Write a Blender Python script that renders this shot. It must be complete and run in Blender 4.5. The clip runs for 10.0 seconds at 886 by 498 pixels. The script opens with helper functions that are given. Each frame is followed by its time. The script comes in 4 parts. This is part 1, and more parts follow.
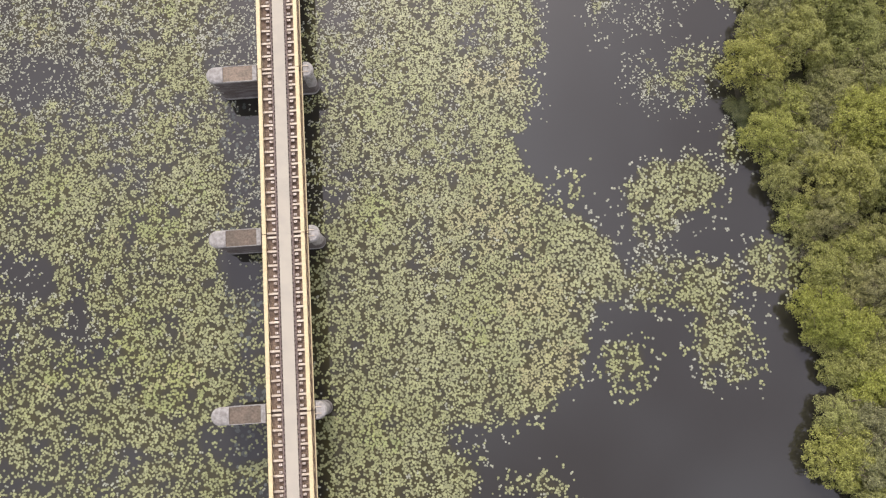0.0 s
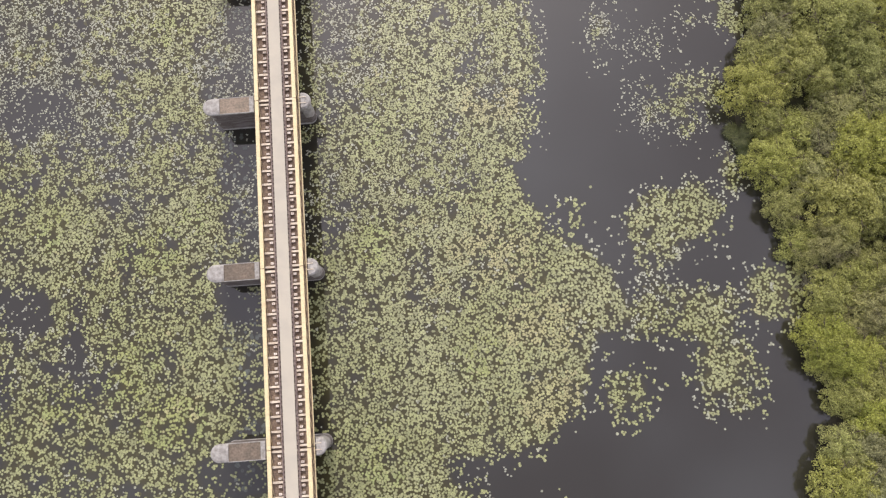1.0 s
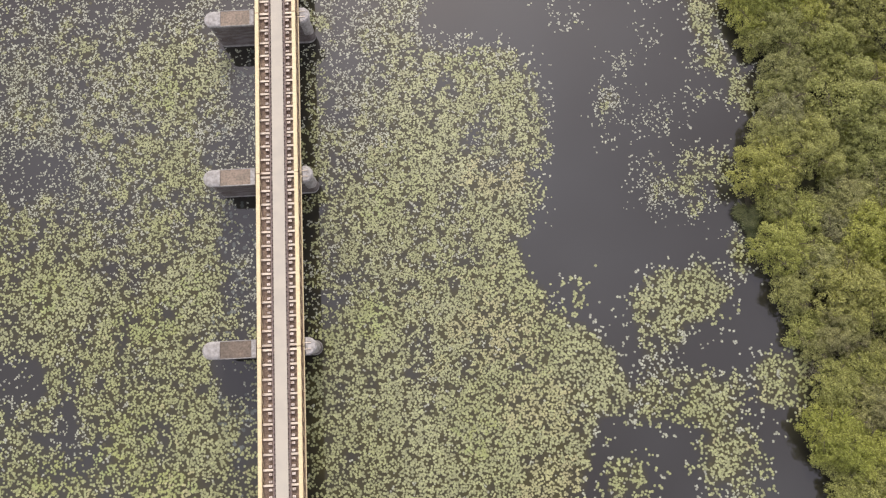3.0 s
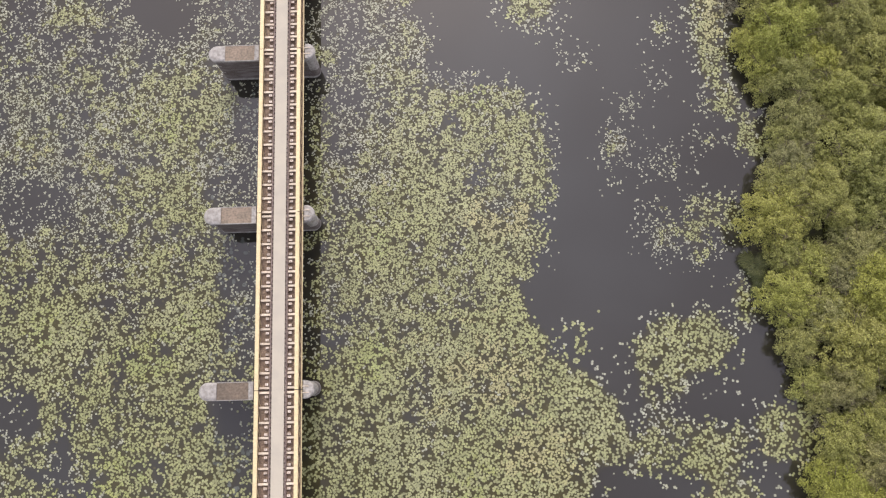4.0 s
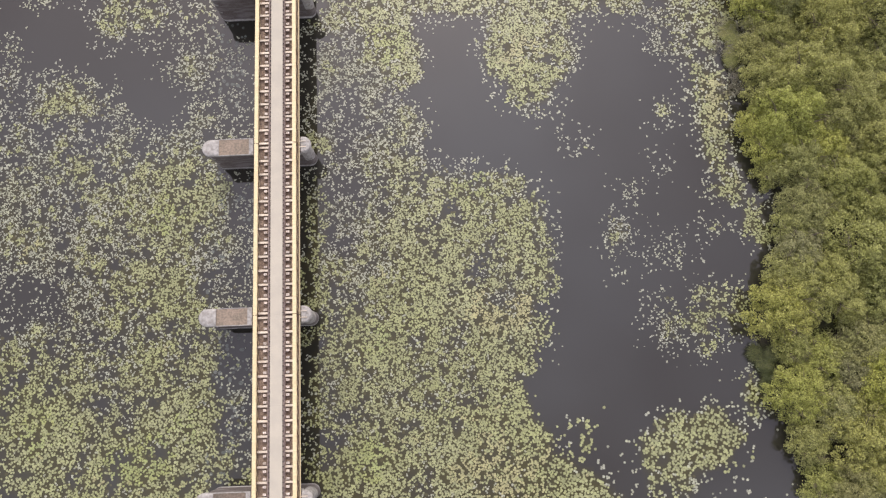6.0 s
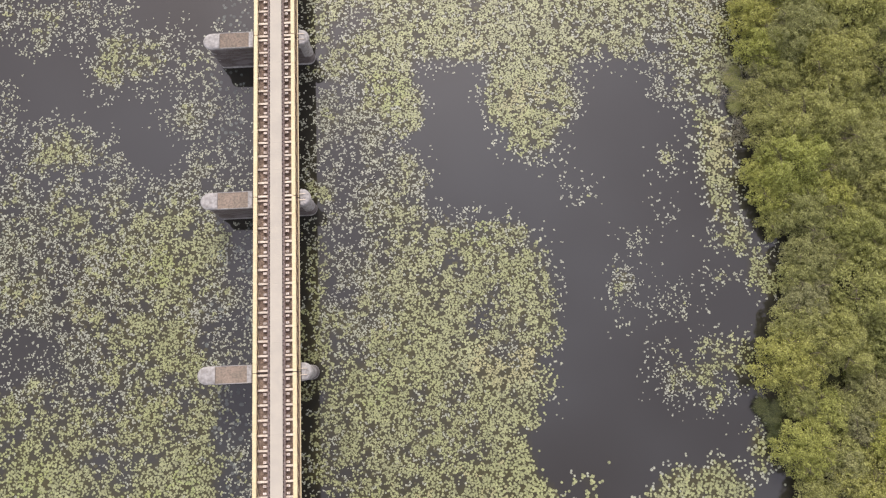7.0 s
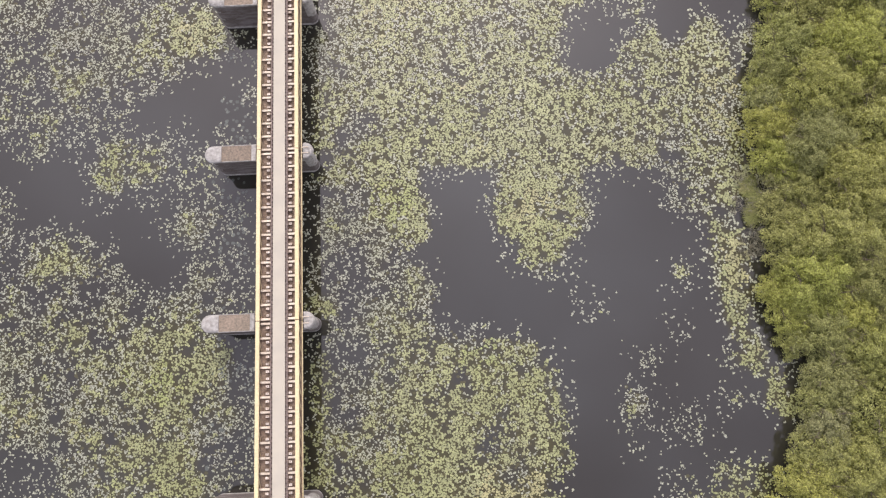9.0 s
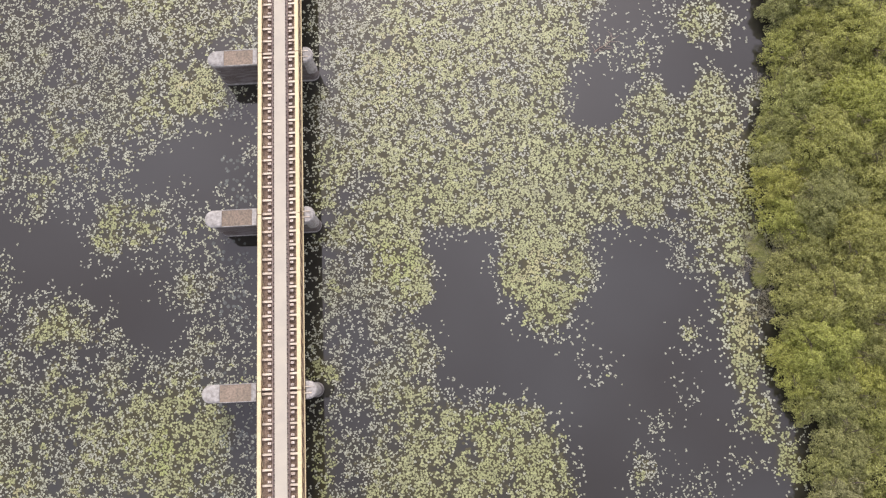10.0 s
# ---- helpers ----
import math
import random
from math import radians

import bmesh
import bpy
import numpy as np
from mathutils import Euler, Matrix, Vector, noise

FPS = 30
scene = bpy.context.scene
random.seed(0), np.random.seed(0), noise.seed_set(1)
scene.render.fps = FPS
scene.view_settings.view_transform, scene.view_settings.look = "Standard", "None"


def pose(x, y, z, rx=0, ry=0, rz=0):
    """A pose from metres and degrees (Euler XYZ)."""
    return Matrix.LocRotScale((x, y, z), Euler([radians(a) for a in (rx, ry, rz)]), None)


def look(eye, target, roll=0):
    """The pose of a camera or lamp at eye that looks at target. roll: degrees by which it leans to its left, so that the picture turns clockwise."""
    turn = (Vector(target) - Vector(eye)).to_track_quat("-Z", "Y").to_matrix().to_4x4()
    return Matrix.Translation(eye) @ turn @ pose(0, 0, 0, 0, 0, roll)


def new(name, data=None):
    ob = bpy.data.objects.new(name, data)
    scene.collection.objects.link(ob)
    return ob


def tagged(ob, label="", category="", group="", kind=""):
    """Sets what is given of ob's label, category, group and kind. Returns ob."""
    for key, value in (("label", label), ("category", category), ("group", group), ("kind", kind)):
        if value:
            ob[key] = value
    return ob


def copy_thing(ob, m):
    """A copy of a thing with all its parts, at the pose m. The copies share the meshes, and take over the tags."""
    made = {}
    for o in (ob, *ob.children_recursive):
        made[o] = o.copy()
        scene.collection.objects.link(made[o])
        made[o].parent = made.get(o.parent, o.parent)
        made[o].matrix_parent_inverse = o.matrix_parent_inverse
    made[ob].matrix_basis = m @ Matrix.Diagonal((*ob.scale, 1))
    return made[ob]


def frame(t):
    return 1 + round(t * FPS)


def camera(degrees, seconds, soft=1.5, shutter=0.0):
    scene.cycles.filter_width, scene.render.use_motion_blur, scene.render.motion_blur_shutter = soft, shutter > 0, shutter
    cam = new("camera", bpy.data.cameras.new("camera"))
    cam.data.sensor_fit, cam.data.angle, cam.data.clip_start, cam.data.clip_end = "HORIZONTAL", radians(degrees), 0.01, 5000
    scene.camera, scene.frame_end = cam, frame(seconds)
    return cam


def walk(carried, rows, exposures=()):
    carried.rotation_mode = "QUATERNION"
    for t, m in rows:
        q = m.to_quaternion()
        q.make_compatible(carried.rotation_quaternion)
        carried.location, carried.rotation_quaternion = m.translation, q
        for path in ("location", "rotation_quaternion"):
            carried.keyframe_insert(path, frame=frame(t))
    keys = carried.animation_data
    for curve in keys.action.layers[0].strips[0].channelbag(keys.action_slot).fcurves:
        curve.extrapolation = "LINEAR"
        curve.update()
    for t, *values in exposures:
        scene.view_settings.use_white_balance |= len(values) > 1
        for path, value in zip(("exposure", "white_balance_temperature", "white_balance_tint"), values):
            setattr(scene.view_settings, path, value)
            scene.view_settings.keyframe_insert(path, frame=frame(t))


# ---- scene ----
cam = camera(62.97, 10.0, soft=1.25)
# seconds, x, y, z in metres, tilt from straight down, lean and turn in degrees
PATH = [
    (0, 17.36, -13.96, 74.56, 9.20, 0.62, -3.64),
    (0.5, 17.45, -12.48, 74.54, 9.20, 0.64, -3.88),
    (1, 17.55, -10.84, 74.53, 9.26, 0.66, -4.12),
    (1.5, 17.65, -9.06, 74.52, 9.35, 0.69, -4.28),
    (2, 17.77, -7.23, 74.49, 9.43, 0.72, -4.49),
    (2.1, 17.80, -6.85, 74.48, 9.45, 0.72, -4.53),
    (2.4, 17.90, -5.69, 74.46, 9.50, 0.72, -3.13),
    (2.5, 17.93, -5.31, 74.45, 9.52, 0.72, -3.16),
    (2.7, 18.02, -4.54, 74.44, 9.61, 0.71, -3.11),
    (3.8, 18.38, -0.02, 74.32, 9.72, 0.68, -1.43),
    (4, 18.41, 0.85, 74.29, 9.80, 0.71, -1.41),
    (4.5, 18.51, 3.04, 74.25, 9.90, 0.74, -1.55),
    (5, 18.58, 5.34, 74.21, 9.99, 0.78, -1.69),
    (5.5, 18.63, 7.75, 74.18, 10.06, 0.81, -1.86),
    (7, 18.73, 15.38, 74.13, 10.28, 0.92, -2.30),
    (7.5, 18.73, 18.16, 74.11, 10.38, 0.96, -2.44),
    (7.6, 18.73, 18.74, 74.11, 10.40, 0.97, -2.47),
    (7.9, 18.74, 20.48, 74.11, 10.47, 0.98, -1.93),
    (8, 18.74, 21.06, 74.11, 10.49, 0.99, -1.86),
    (8.5, 18.72, 24.03, 74.10, 10.59, 1.04, -2.03),
    (9, 18.68, 27.06, 74.09, 10.68, 1.11, -2.15),
    (9.5, 18.66, 30.14, 74.09, 10.78, 1.17, -2.33),
    (10, 18.63, 33.28, 74.09, 10.90, 1.25, -2.47),
]
walk(cam, [(t, pose(x, y, z, rx, ry, rz)) for t, x, y, z, rx, ry, rz in PATH],
     exposures=[(0.0, 0.08, 6640, 14), (5.0, 0.05, 6600, 15), (10.0, 0.20, 6540, 16)])

# ---- sky and light ----
SUN_HEIGHT, SUN_TURN = 46.0, -4.0
world = bpy.data.worlds.new("sky")
scene.world = world
world.use_nodes = True
wn, wl = world.node_tree.nodes, world.node_tree.links
wn.clear()
sky = wn.new("ShaderNodeTexSky")
sky.sky_type = "NISHITA"
sky.sun_disc = False
sky.sun_elevation, sky.sun_rotation = radians(SUN_HEIGHT), radians(SUN_TURN)
sky.air_density, sky.dust_density = 0.7, 8.0
cloud = wn.new("ShaderNodeTexNoise")
cloud.noise_dimensions = "4D"
cloud.inputs["W"].default_value = 39.25
cloud.inputs["Scale"].default_value = 2.2
cloud.inputs["Detail"].default_value = 3.5
cloud.inputs["Roughness"].default_value = 0.5
cover_range = wn.new("ShaderNodeMapRange")
cover_range.inputs["From Min"].default_value, cover_range.inputs["From Max"].default_value = 0.38, 0.64
clouds = wn.new("ShaderNodeMixRGB")
clouds.inputs["Color1"].default_value = (6.75, 6.3, 7.5, 1)
clouds.inputs["Color2"].default_value = (12.95, 13.3, 15.4, 1)
# the cover is thinner, and so lighter, towards the sun
heading = wn.new("ShaderNodeTexCoord")
sunward = wn.new("ShaderNodeVectorMath")
sunward.operation = "DOT_PRODUCT"
sunward.inputs[1].default_value = (0.25, 0.97, 0.0)
thin = wn.new("ShaderNodeMapRange")
thin.interpolation_type = "SMOOTHSTEP"
thin.inputs["From Min"].default_value, thin.inputs["From Max"].default_value = -0.5, 0.2
thin.inputs["To Min"].default_value, thin.inputs["To Max"].default_value = 0.62, 1.06
shaded = wn.new("ShaderNodeVectorMath")
shaded.operation = "SCALE"
grey = wn.new("ShaderNodeMixRGB")
grey.inputs["Fac"].default_value = 0.66
back = wn.new("ShaderNodeBackground")
back.inputs["Strength"].default_value = 0.135
out = wn.new("ShaderNodeOutputWorld")
wl.new(cloud.outputs["Fac"], cover_range.inputs["Value"])
wl.new(cover_range.outputs["Result"], clouds.inputs["Fac"])
wl.new(heading.outputs["Generated"], sunward.inputs[0])
wl.new(sunward.outputs["Value"], thin.inputs["Value"])
wl.new(clouds.outputs["Color"], shaded.inputs[0])
wl.new(thin.outputs["Result"], shaded.inputs["Scale"])
wl.new(shaded.outputs["Vector"], grey.inputs["Color2"])
wl.new(sky.outputs["Color"], grey.inputs["Color1"])
wl.new(grey.outputs["Color"], back.inputs["Color"])
wl.new(back.outputs["Background"], out.inputs["Surface"])

lamp = bpy.data.lights.new("sun", "SUN")
lamp.energy, lamp.angle, lamp.color = 1.2, radians(14), (1.0, 0.96, 0.9)
sun = new("sun", lamp)
sun.matrix_world = look(
    (200 * math.sin(radians(SUN_TURN)) * math.cos(radians(SUN_HEIGHT)), 200 * math.cos(radians(SUN_TURN)) * math.cos(radians(SUN_HEIGHT)), 200 * math.sin(radians(SUN_HEIGHT))),
    (0, 0, 0))


# ---- materials ----
def material(name, colour, rough=0.7, metal=0.0, spread=0.0, noise_size=1.0, second=None, mix=0.5, fine=0.0, fine_size=30.0,
             bump=0.0, bump_size=40.0, island=0.0, random_hue=0.0, specular=0.5, edge=(0.42, 0.62), through_light=0.0):
    """Colour and second colour mixed by a coarse noise, lighter and darker by a fine one, by island or by object."""
    mat = bpy.data.materials.new(name)
    mat.use_nodes = True
    nodes, links = mat.node_tree.nodes, mat.node_tree.links
    shader = nodes["Principled BSDF"]
    shader.inputs["Roughness"].default_value, shader.inputs["Metallic"].default_value = rough, metal
    shader.inputs["Specular IOR Level"].default_value = specular
    place = nodes.new("ShaderNodeNewGeometry")
    coarse = nodes.new("ShaderNodeTexNoise")
    coarse.inputs["Scale"].default_value, coarse.inputs["Detail"].default_value = noise_size, 4.0
    links.new(place.outputs["Position"], coarse.inputs["Vector"])
    ramp = nodes.new("ShaderNodeMapRange")
    ramp.inputs["From Min"].default_value, ramp.inputs["From Max"].default_value = edge
    ramp.inputs["To Max"].default_value = mix
    links.new(coarse.outputs["Fac"], ramp.inputs["Value"])
    blend = nodes.new("ShaderNodeMixRGB")
    blend.inputs["Color1"].default_value = (*colour, 1)
    blend.inputs["Color2"].default_value = (*(second or colour), 1)
    links.new(ramp.outputs["Result"], blend.inputs["Fac"])
    last = blend.outputs["Color"]

    def scaled(source, amount, last):
        level = nodes.new("ShaderNodeMapRange")
        level.inputs["To Min"].default_value, level.inputs["To Max"].default_value = 1 - amount, 1 + amount
        links.new(source, level.inputs["Value"])
        times = nodes.new("ShaderNodeVectorMath")
        times.operation = "SCALE"
        links.new(last, times.inputs[0])
        links.new(level.outputs["Result"], times.inputs["Scale"])
        return times.outputs["Vector"]

    if fine:
        grain = nodes.new("ShaderNodeTexNoise")
        grain.inputs["Scale"].default_value, grain.inputs["Detail"].default_value = fine_size, 6.0
        links.new(place.outputs["Position"], grain.inputs["Vector"])
        stretch = nodes.new("ShaderNodeMapRange")
        stretch.inputs["From Min"].default_value, stretch.inputs["From Max"].default_value = 0.3, 0.7
        links.new(grain.outputs["Fac"], stretch.inputs["Value"])
        last = scaled(stretch.outputs["Result"], fine, last)
    if island:
        last = scaled(place.outputs["Random Per Island"], island, last)
    if spread or random_hue:
        info = nodes.new("ShaderNodeObjectInfo")
        if spread:
            last = scaled(info.outputs["Random"], spread, last)
        if random_hue:
            hue = nodes.new("ShaderNodeHueSaturation")
            turn = nodes.new("ShaderNodeMapRange")
            turn.inputs["To Min"].default_value, turn.inputs["To Max"].default_value = 0.5 - random_hue, 0.5 + random_hue
            shuffle = nodes.new("ShaderNodeTexWhiteNoise")
            shuffle.noise_dimensions = "1D"
            links.new(info.outputs["Random"], shuffle.inputs["W"])
            links.new(shuffle.outputs["Value"], turn.inputs["Value"])
            links.new(turn.outputs["Result"], hue.inputs["Hue"])
            links.new(last, hue.inputs["Color"])
            fade = nodes.new("ShaderNodeMapRange")
            fade.inputs["To Min"].default_value, fade.inputs["To Max"].default_value = 0.86, 1.06
            links.new(info.outputs["Random"], fade.inputs["Value"])
            links.new(fade.outputs["Result"], hue.inputs["Saturation"])
            last = hue.outputs["Color"]
    links.new(last, shader.inputs["Base Color"])
    if through_light:
        glow = nodes.new("ShaderNodeBsdfTranslucent")
        both = nodes.new("ShaderNodeMixShader")
        both.inputs["Fac"].default_value = through_light
        links.new(last, glow.inputs["Color"])
        links.new(shader.outputs["BSDF"], both.inputs[1])
        links.new(glow.outputs["BSDF"], both.inputs[2])
        links.new(both.outputs["Shader"], nodes["Material Output"].inputs["Surface"])
    if bump:
        relief = nodes.new("ShaderNodeTexNoise")
        relief.inputs["Scale"].default_value, relief.inputs["Detail"].default_value = bump_size, 5.0
        links.new(place.outputs["Position"], relief.inputs["Vector"])
        raise_ = nodes.new("ShaderNodeBump")
        raise_.inputs["Strength"].default_value, raise_.inputs["Distance"].default_value = bump, 0.02
        links.new(relief.outputs["Fac"], raise_.inputs["Height"])
        links.new(raise_.outputs["Normal"], shader.inputs["Normal"])
    return mat


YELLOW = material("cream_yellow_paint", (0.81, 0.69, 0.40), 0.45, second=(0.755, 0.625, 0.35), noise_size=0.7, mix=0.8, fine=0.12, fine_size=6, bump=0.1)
# about half the flange yellow, mottled brown; for girder webs, posts and angles
YELLOW_DIM = material("darker_yellow_paint", (0.42, 0.30, 0.16), 0.55, second=(0.24, 0.16, 0.10), noise_size=1.6, mix=0.8, fine=0.2, fine_size=9, bump=0.1)
PALE_BEAM = material("pale_painted_steel", (0.80, 0.71, 0.55), 0.5, second=(0.64, 0.52, 0.38), noise_size=2.5, mix=0.7, fine=0.15, spread=0.12)
RUST = material("rusty_steel", (0.30, 0.205, 0.17), 0.8, second=(0.36, 0.24, 0.20), noise_size=3.0, fine=0.3, fine_size=20, bump=0.2)
RAIL = material("brown_rail_steel", (0.20, 0.15, 0.125), 0.7, second=(0.28, 0.23, 0.20), noise_size=3.0, mix=0.8, fine=0.2, fine_size=16)
RUST_PALE = material("dusty_rail_steel", (0.36, 0.29, 0.245), 0.8, second=(0.27, 0.205, 0.17), noise_size=3.0, mix=0.9, fine=0.2, fine_size=16)
FLOOR_BROWN = material("brown_rusty_floor_steel", (0.21, 0.15, 0.105), 0.85, second=(0.31, 0.23, 0.16), noise_size=2.2, mix=0.9, fine=0.35, fine_size=10, bump=0.2)
DARK_STEEL = material("dark_steel", (0.05, 0.035, 0.03), 0.7, fine=0.2, second=(0.09, 0.06, 0.05))
TIMBER = material("weathered_pale_timber", (0.74, 0.67, 0.57), 0.8, second=(0.50, 0.41, 0.31), noise_size=3.5, mix=0.9, fine=0.2, spread=0.25, bump=0.2)
SLEEPER = material("dark_brown_sleeper", (0.16, 0.115, 0.08), 0.85, second=(0.26, 0.2, 0.14), noise_size=3.0, mix=0.9, fine=0.25, spread=0.2, bump=0.2)
PATH_PLATE = material("sandy_path_surface", (0.56, 0.52, 0.41), 0.85, second=(0.515, 0.48, 0.385), noise_size=0.6, mix=0.9, fine=0.06, fine_size=40, spread=0.012, bump=0.15, bump_size=80)
STONE = material("grey_lichened_stone", (0.45, 0.435, 0.395), 0.85, second=(0.29, 0.275, 0.24), noise_size=2.6, mix=0.85, fine=0.2, fine_size=5, spread=0.08, bump=0.3, bump_size=12)
BRICK_TOP = material("brown_mossy_brick_top", (0.258, 0.206, 0.152), 0.9, second=(0.198, 0.165, 0.122), noise_size=1.5, mix=0.95, fine=0.34, fine_size=5, spread=0.22, bump=0.4, bump_size=9)
SOIL = material("dark_marsh_soil", (0.045, 0.04, 0.025), 0.95, second=(0.07, 0.075, 0.03), noise_size=0.6, mix=0.9, fine=0.3, fine_size=5, bump=0.3, bump_size=3)
BARK = material("grey_brown_bark", (0.12, 0.095, 0.07), 0.9, second=(0.2, 0.17, 0.13), noise_size=5, fine=0.3, bump=0.3)
DEADWOOD = material("bleached_dead_wood", (0.34, 0.26, 0.2), 0.85, second=(0.2, 0.13, 0.1), noise_size=4, fine=0.2)
LEAF = material("willow_leaves", (0.41, 0.426, 0.132), 0.5, second=(0.44, 0.453, 0.145), noise_size=0.16, mix=0.9, island=0.55, spread=0.13, random_hue=0.006, specular=0.35, through_light=0.42)
LEAF_BRIGHT = material("fresh_willow_leaves", (0.415, 0.45, 0.11), 0.5, second=(0.44, 0.46, 0.12), noise_size=0.3, mix=0.9, island=0.5, spread=0.1, specular=0.35, through_light=0.42)
LEAF_GREY = material("grey_willow_leaves", (0.40, 0.41, 0.165), 0.55, second=(0.385, 0.38, 0.17), noise_size=0.3, mix=0.8, island=0.55, spread=0.14, random_hue=0.008, specular=0.35, through_light=0.38)
SEDGE = material("sedge_blades", (0.085, 0.105, 0.03), 0.55, second=(0.14, 0.155, 0.045), noise_size=0.8, mix=0.9, island=0.5, through_light=0.25)
PAD = material("lily_leaf", (0.306, 0.329, 0.131), 0.36, specular=0.9, second=(0.33, 0.348, 0.162), noise_size=0.09, mix=1.0, fine=0.12, fine_size=0.35, island=0.26)
PAD_YELLOW = material("yellowing_lily_leaf", (0.38, 0.364, 0.165), 0.36, specular=0.9, second=(0.358, 0.36, 0.155), noise_size=0.2, mix=1.0, fine=0.12, fine_size=0.5, island=0.24)
PAD_PALE = material("pale_lily_leaf", (0.368, 0.383, 0.28), 0.36, specular=0.9, second=(0.36, 0.378, 0.245), noise_size=0.2, mix=1.0, island=0.28)
PAD_FRESH = material("fresh_lily_leaf", (0.3071, 0.3364, 0.1072), 0.38, specular=0.85, second=(0.2974, 0.3412, 0.1219), noise_size=0.3, mix=1.0, fine=0.1, fine_size=0.5, island=0.24)
REED = material("yellowish_reed_blades", (0.25, 0.27, 0.075), 0.55, second=(0.32, 0.315, 0.115), noise_size=0.8, mix=0.9, island=0.5, through_light=0.25)
TWIG = material("dry_grey_twigs", (0.33, 0.31, 0.22), 0.8, second=(0.24, 0.23, 0.14), noise_size=2.0, island=0.3)
PAD_DEEP = material("sunken_olive_leaf", (0.08, 0.076, 0.034), 0.25, second=(0.095, 0.086, 0.04), noise_size=0.3, island=0.1, specular=0.45)
PAD_SUNK = material("drowned_lily_leaf", (0.105, 0.12, 0.10), 0.2, second=(0.13, 0.14, 0.12), noise_size=0.3, island=0.35, specular=0.6)


def brick_material():
    mat = bpy.data.materials.new("weathered_grey_brick")
    mat.use_nodes = True
    nodes, links = mat.node_tree.nodes, mat.node_tree.links
    shader = nodes["Principled BSDF"]
    shader.inputs["Roughness"].default_value = 0.9
    place = nodes.new("ShaderNodeTexCoord")
    turn = nodes.new("ShaderNodeMapping")
    turn.inputs["Rotation"].default_value = (radians(90), 0, 0)
    wall = nodes.new("ShaderNodeTexBrick")
    wall.inputs["Color1"].default_value = (0.095, 0.074, 0.063, 1)
    wall.inputs["Color2"].default_value = (0.165, 0.135, 0.112, 1)
    wall.inputs["Mortar"].default_value = (0.18, 0.165, 0.15, 1)
    wall.inputs["Scale"].default_value = 1.0
    wall.inputs["Brick Width"].default_value, wall.inputs["Row Height"].default_value = 0.22, 0.065
    wall.inputs["Mortar Size"].default_value = 0.008
    stain = nodes.new("ShaderNodeTexNoise")
    stain.inputs["Scale"].default_value, stain.inputs["Detail"].default_value = 1.0, 7
    flow = nodes.new("ShaderNodeMapping")
    flow.inputs["Scale"].default_value = (0.7, 0.7, 2.6)
    edge = nodes.new("ShaderNodeMapRange")
    edge.inputs["From Min"].default_value, edge.inputs["From Max"].default_value = 0.48, 0.63
    edge.inputs["To Max"].default_value = 0.7
    mixed = nodes.new("ShaderNodeMixRGB")
    mixed.inputs["Color2"].default_value = (0.27, 0.25, 0.235, 1)
    links.new(place.outputs["Object"], turn.inputs["Vector"])
    links.new(turn.outputs["Vector"], wall.inputs["Vector"])
    links.new(place.outputs["Object"], flow.inputs["Vector"])
    links.new(flow.outputs["Vector"], stain.inputs["Vector"])
    links.new(stain.outputs["Fac"], edge.inputs["Value"])
    links.new(edge.outputs["Result"], mixed.inputs["Fac"])
    links.new(wall.outputs["Color"], mixed.inputs["Color1"])
    links.new(mixed.outputs["Color"], shader.inputs["Base Color"])
    return mat


BRICK = brick_material()


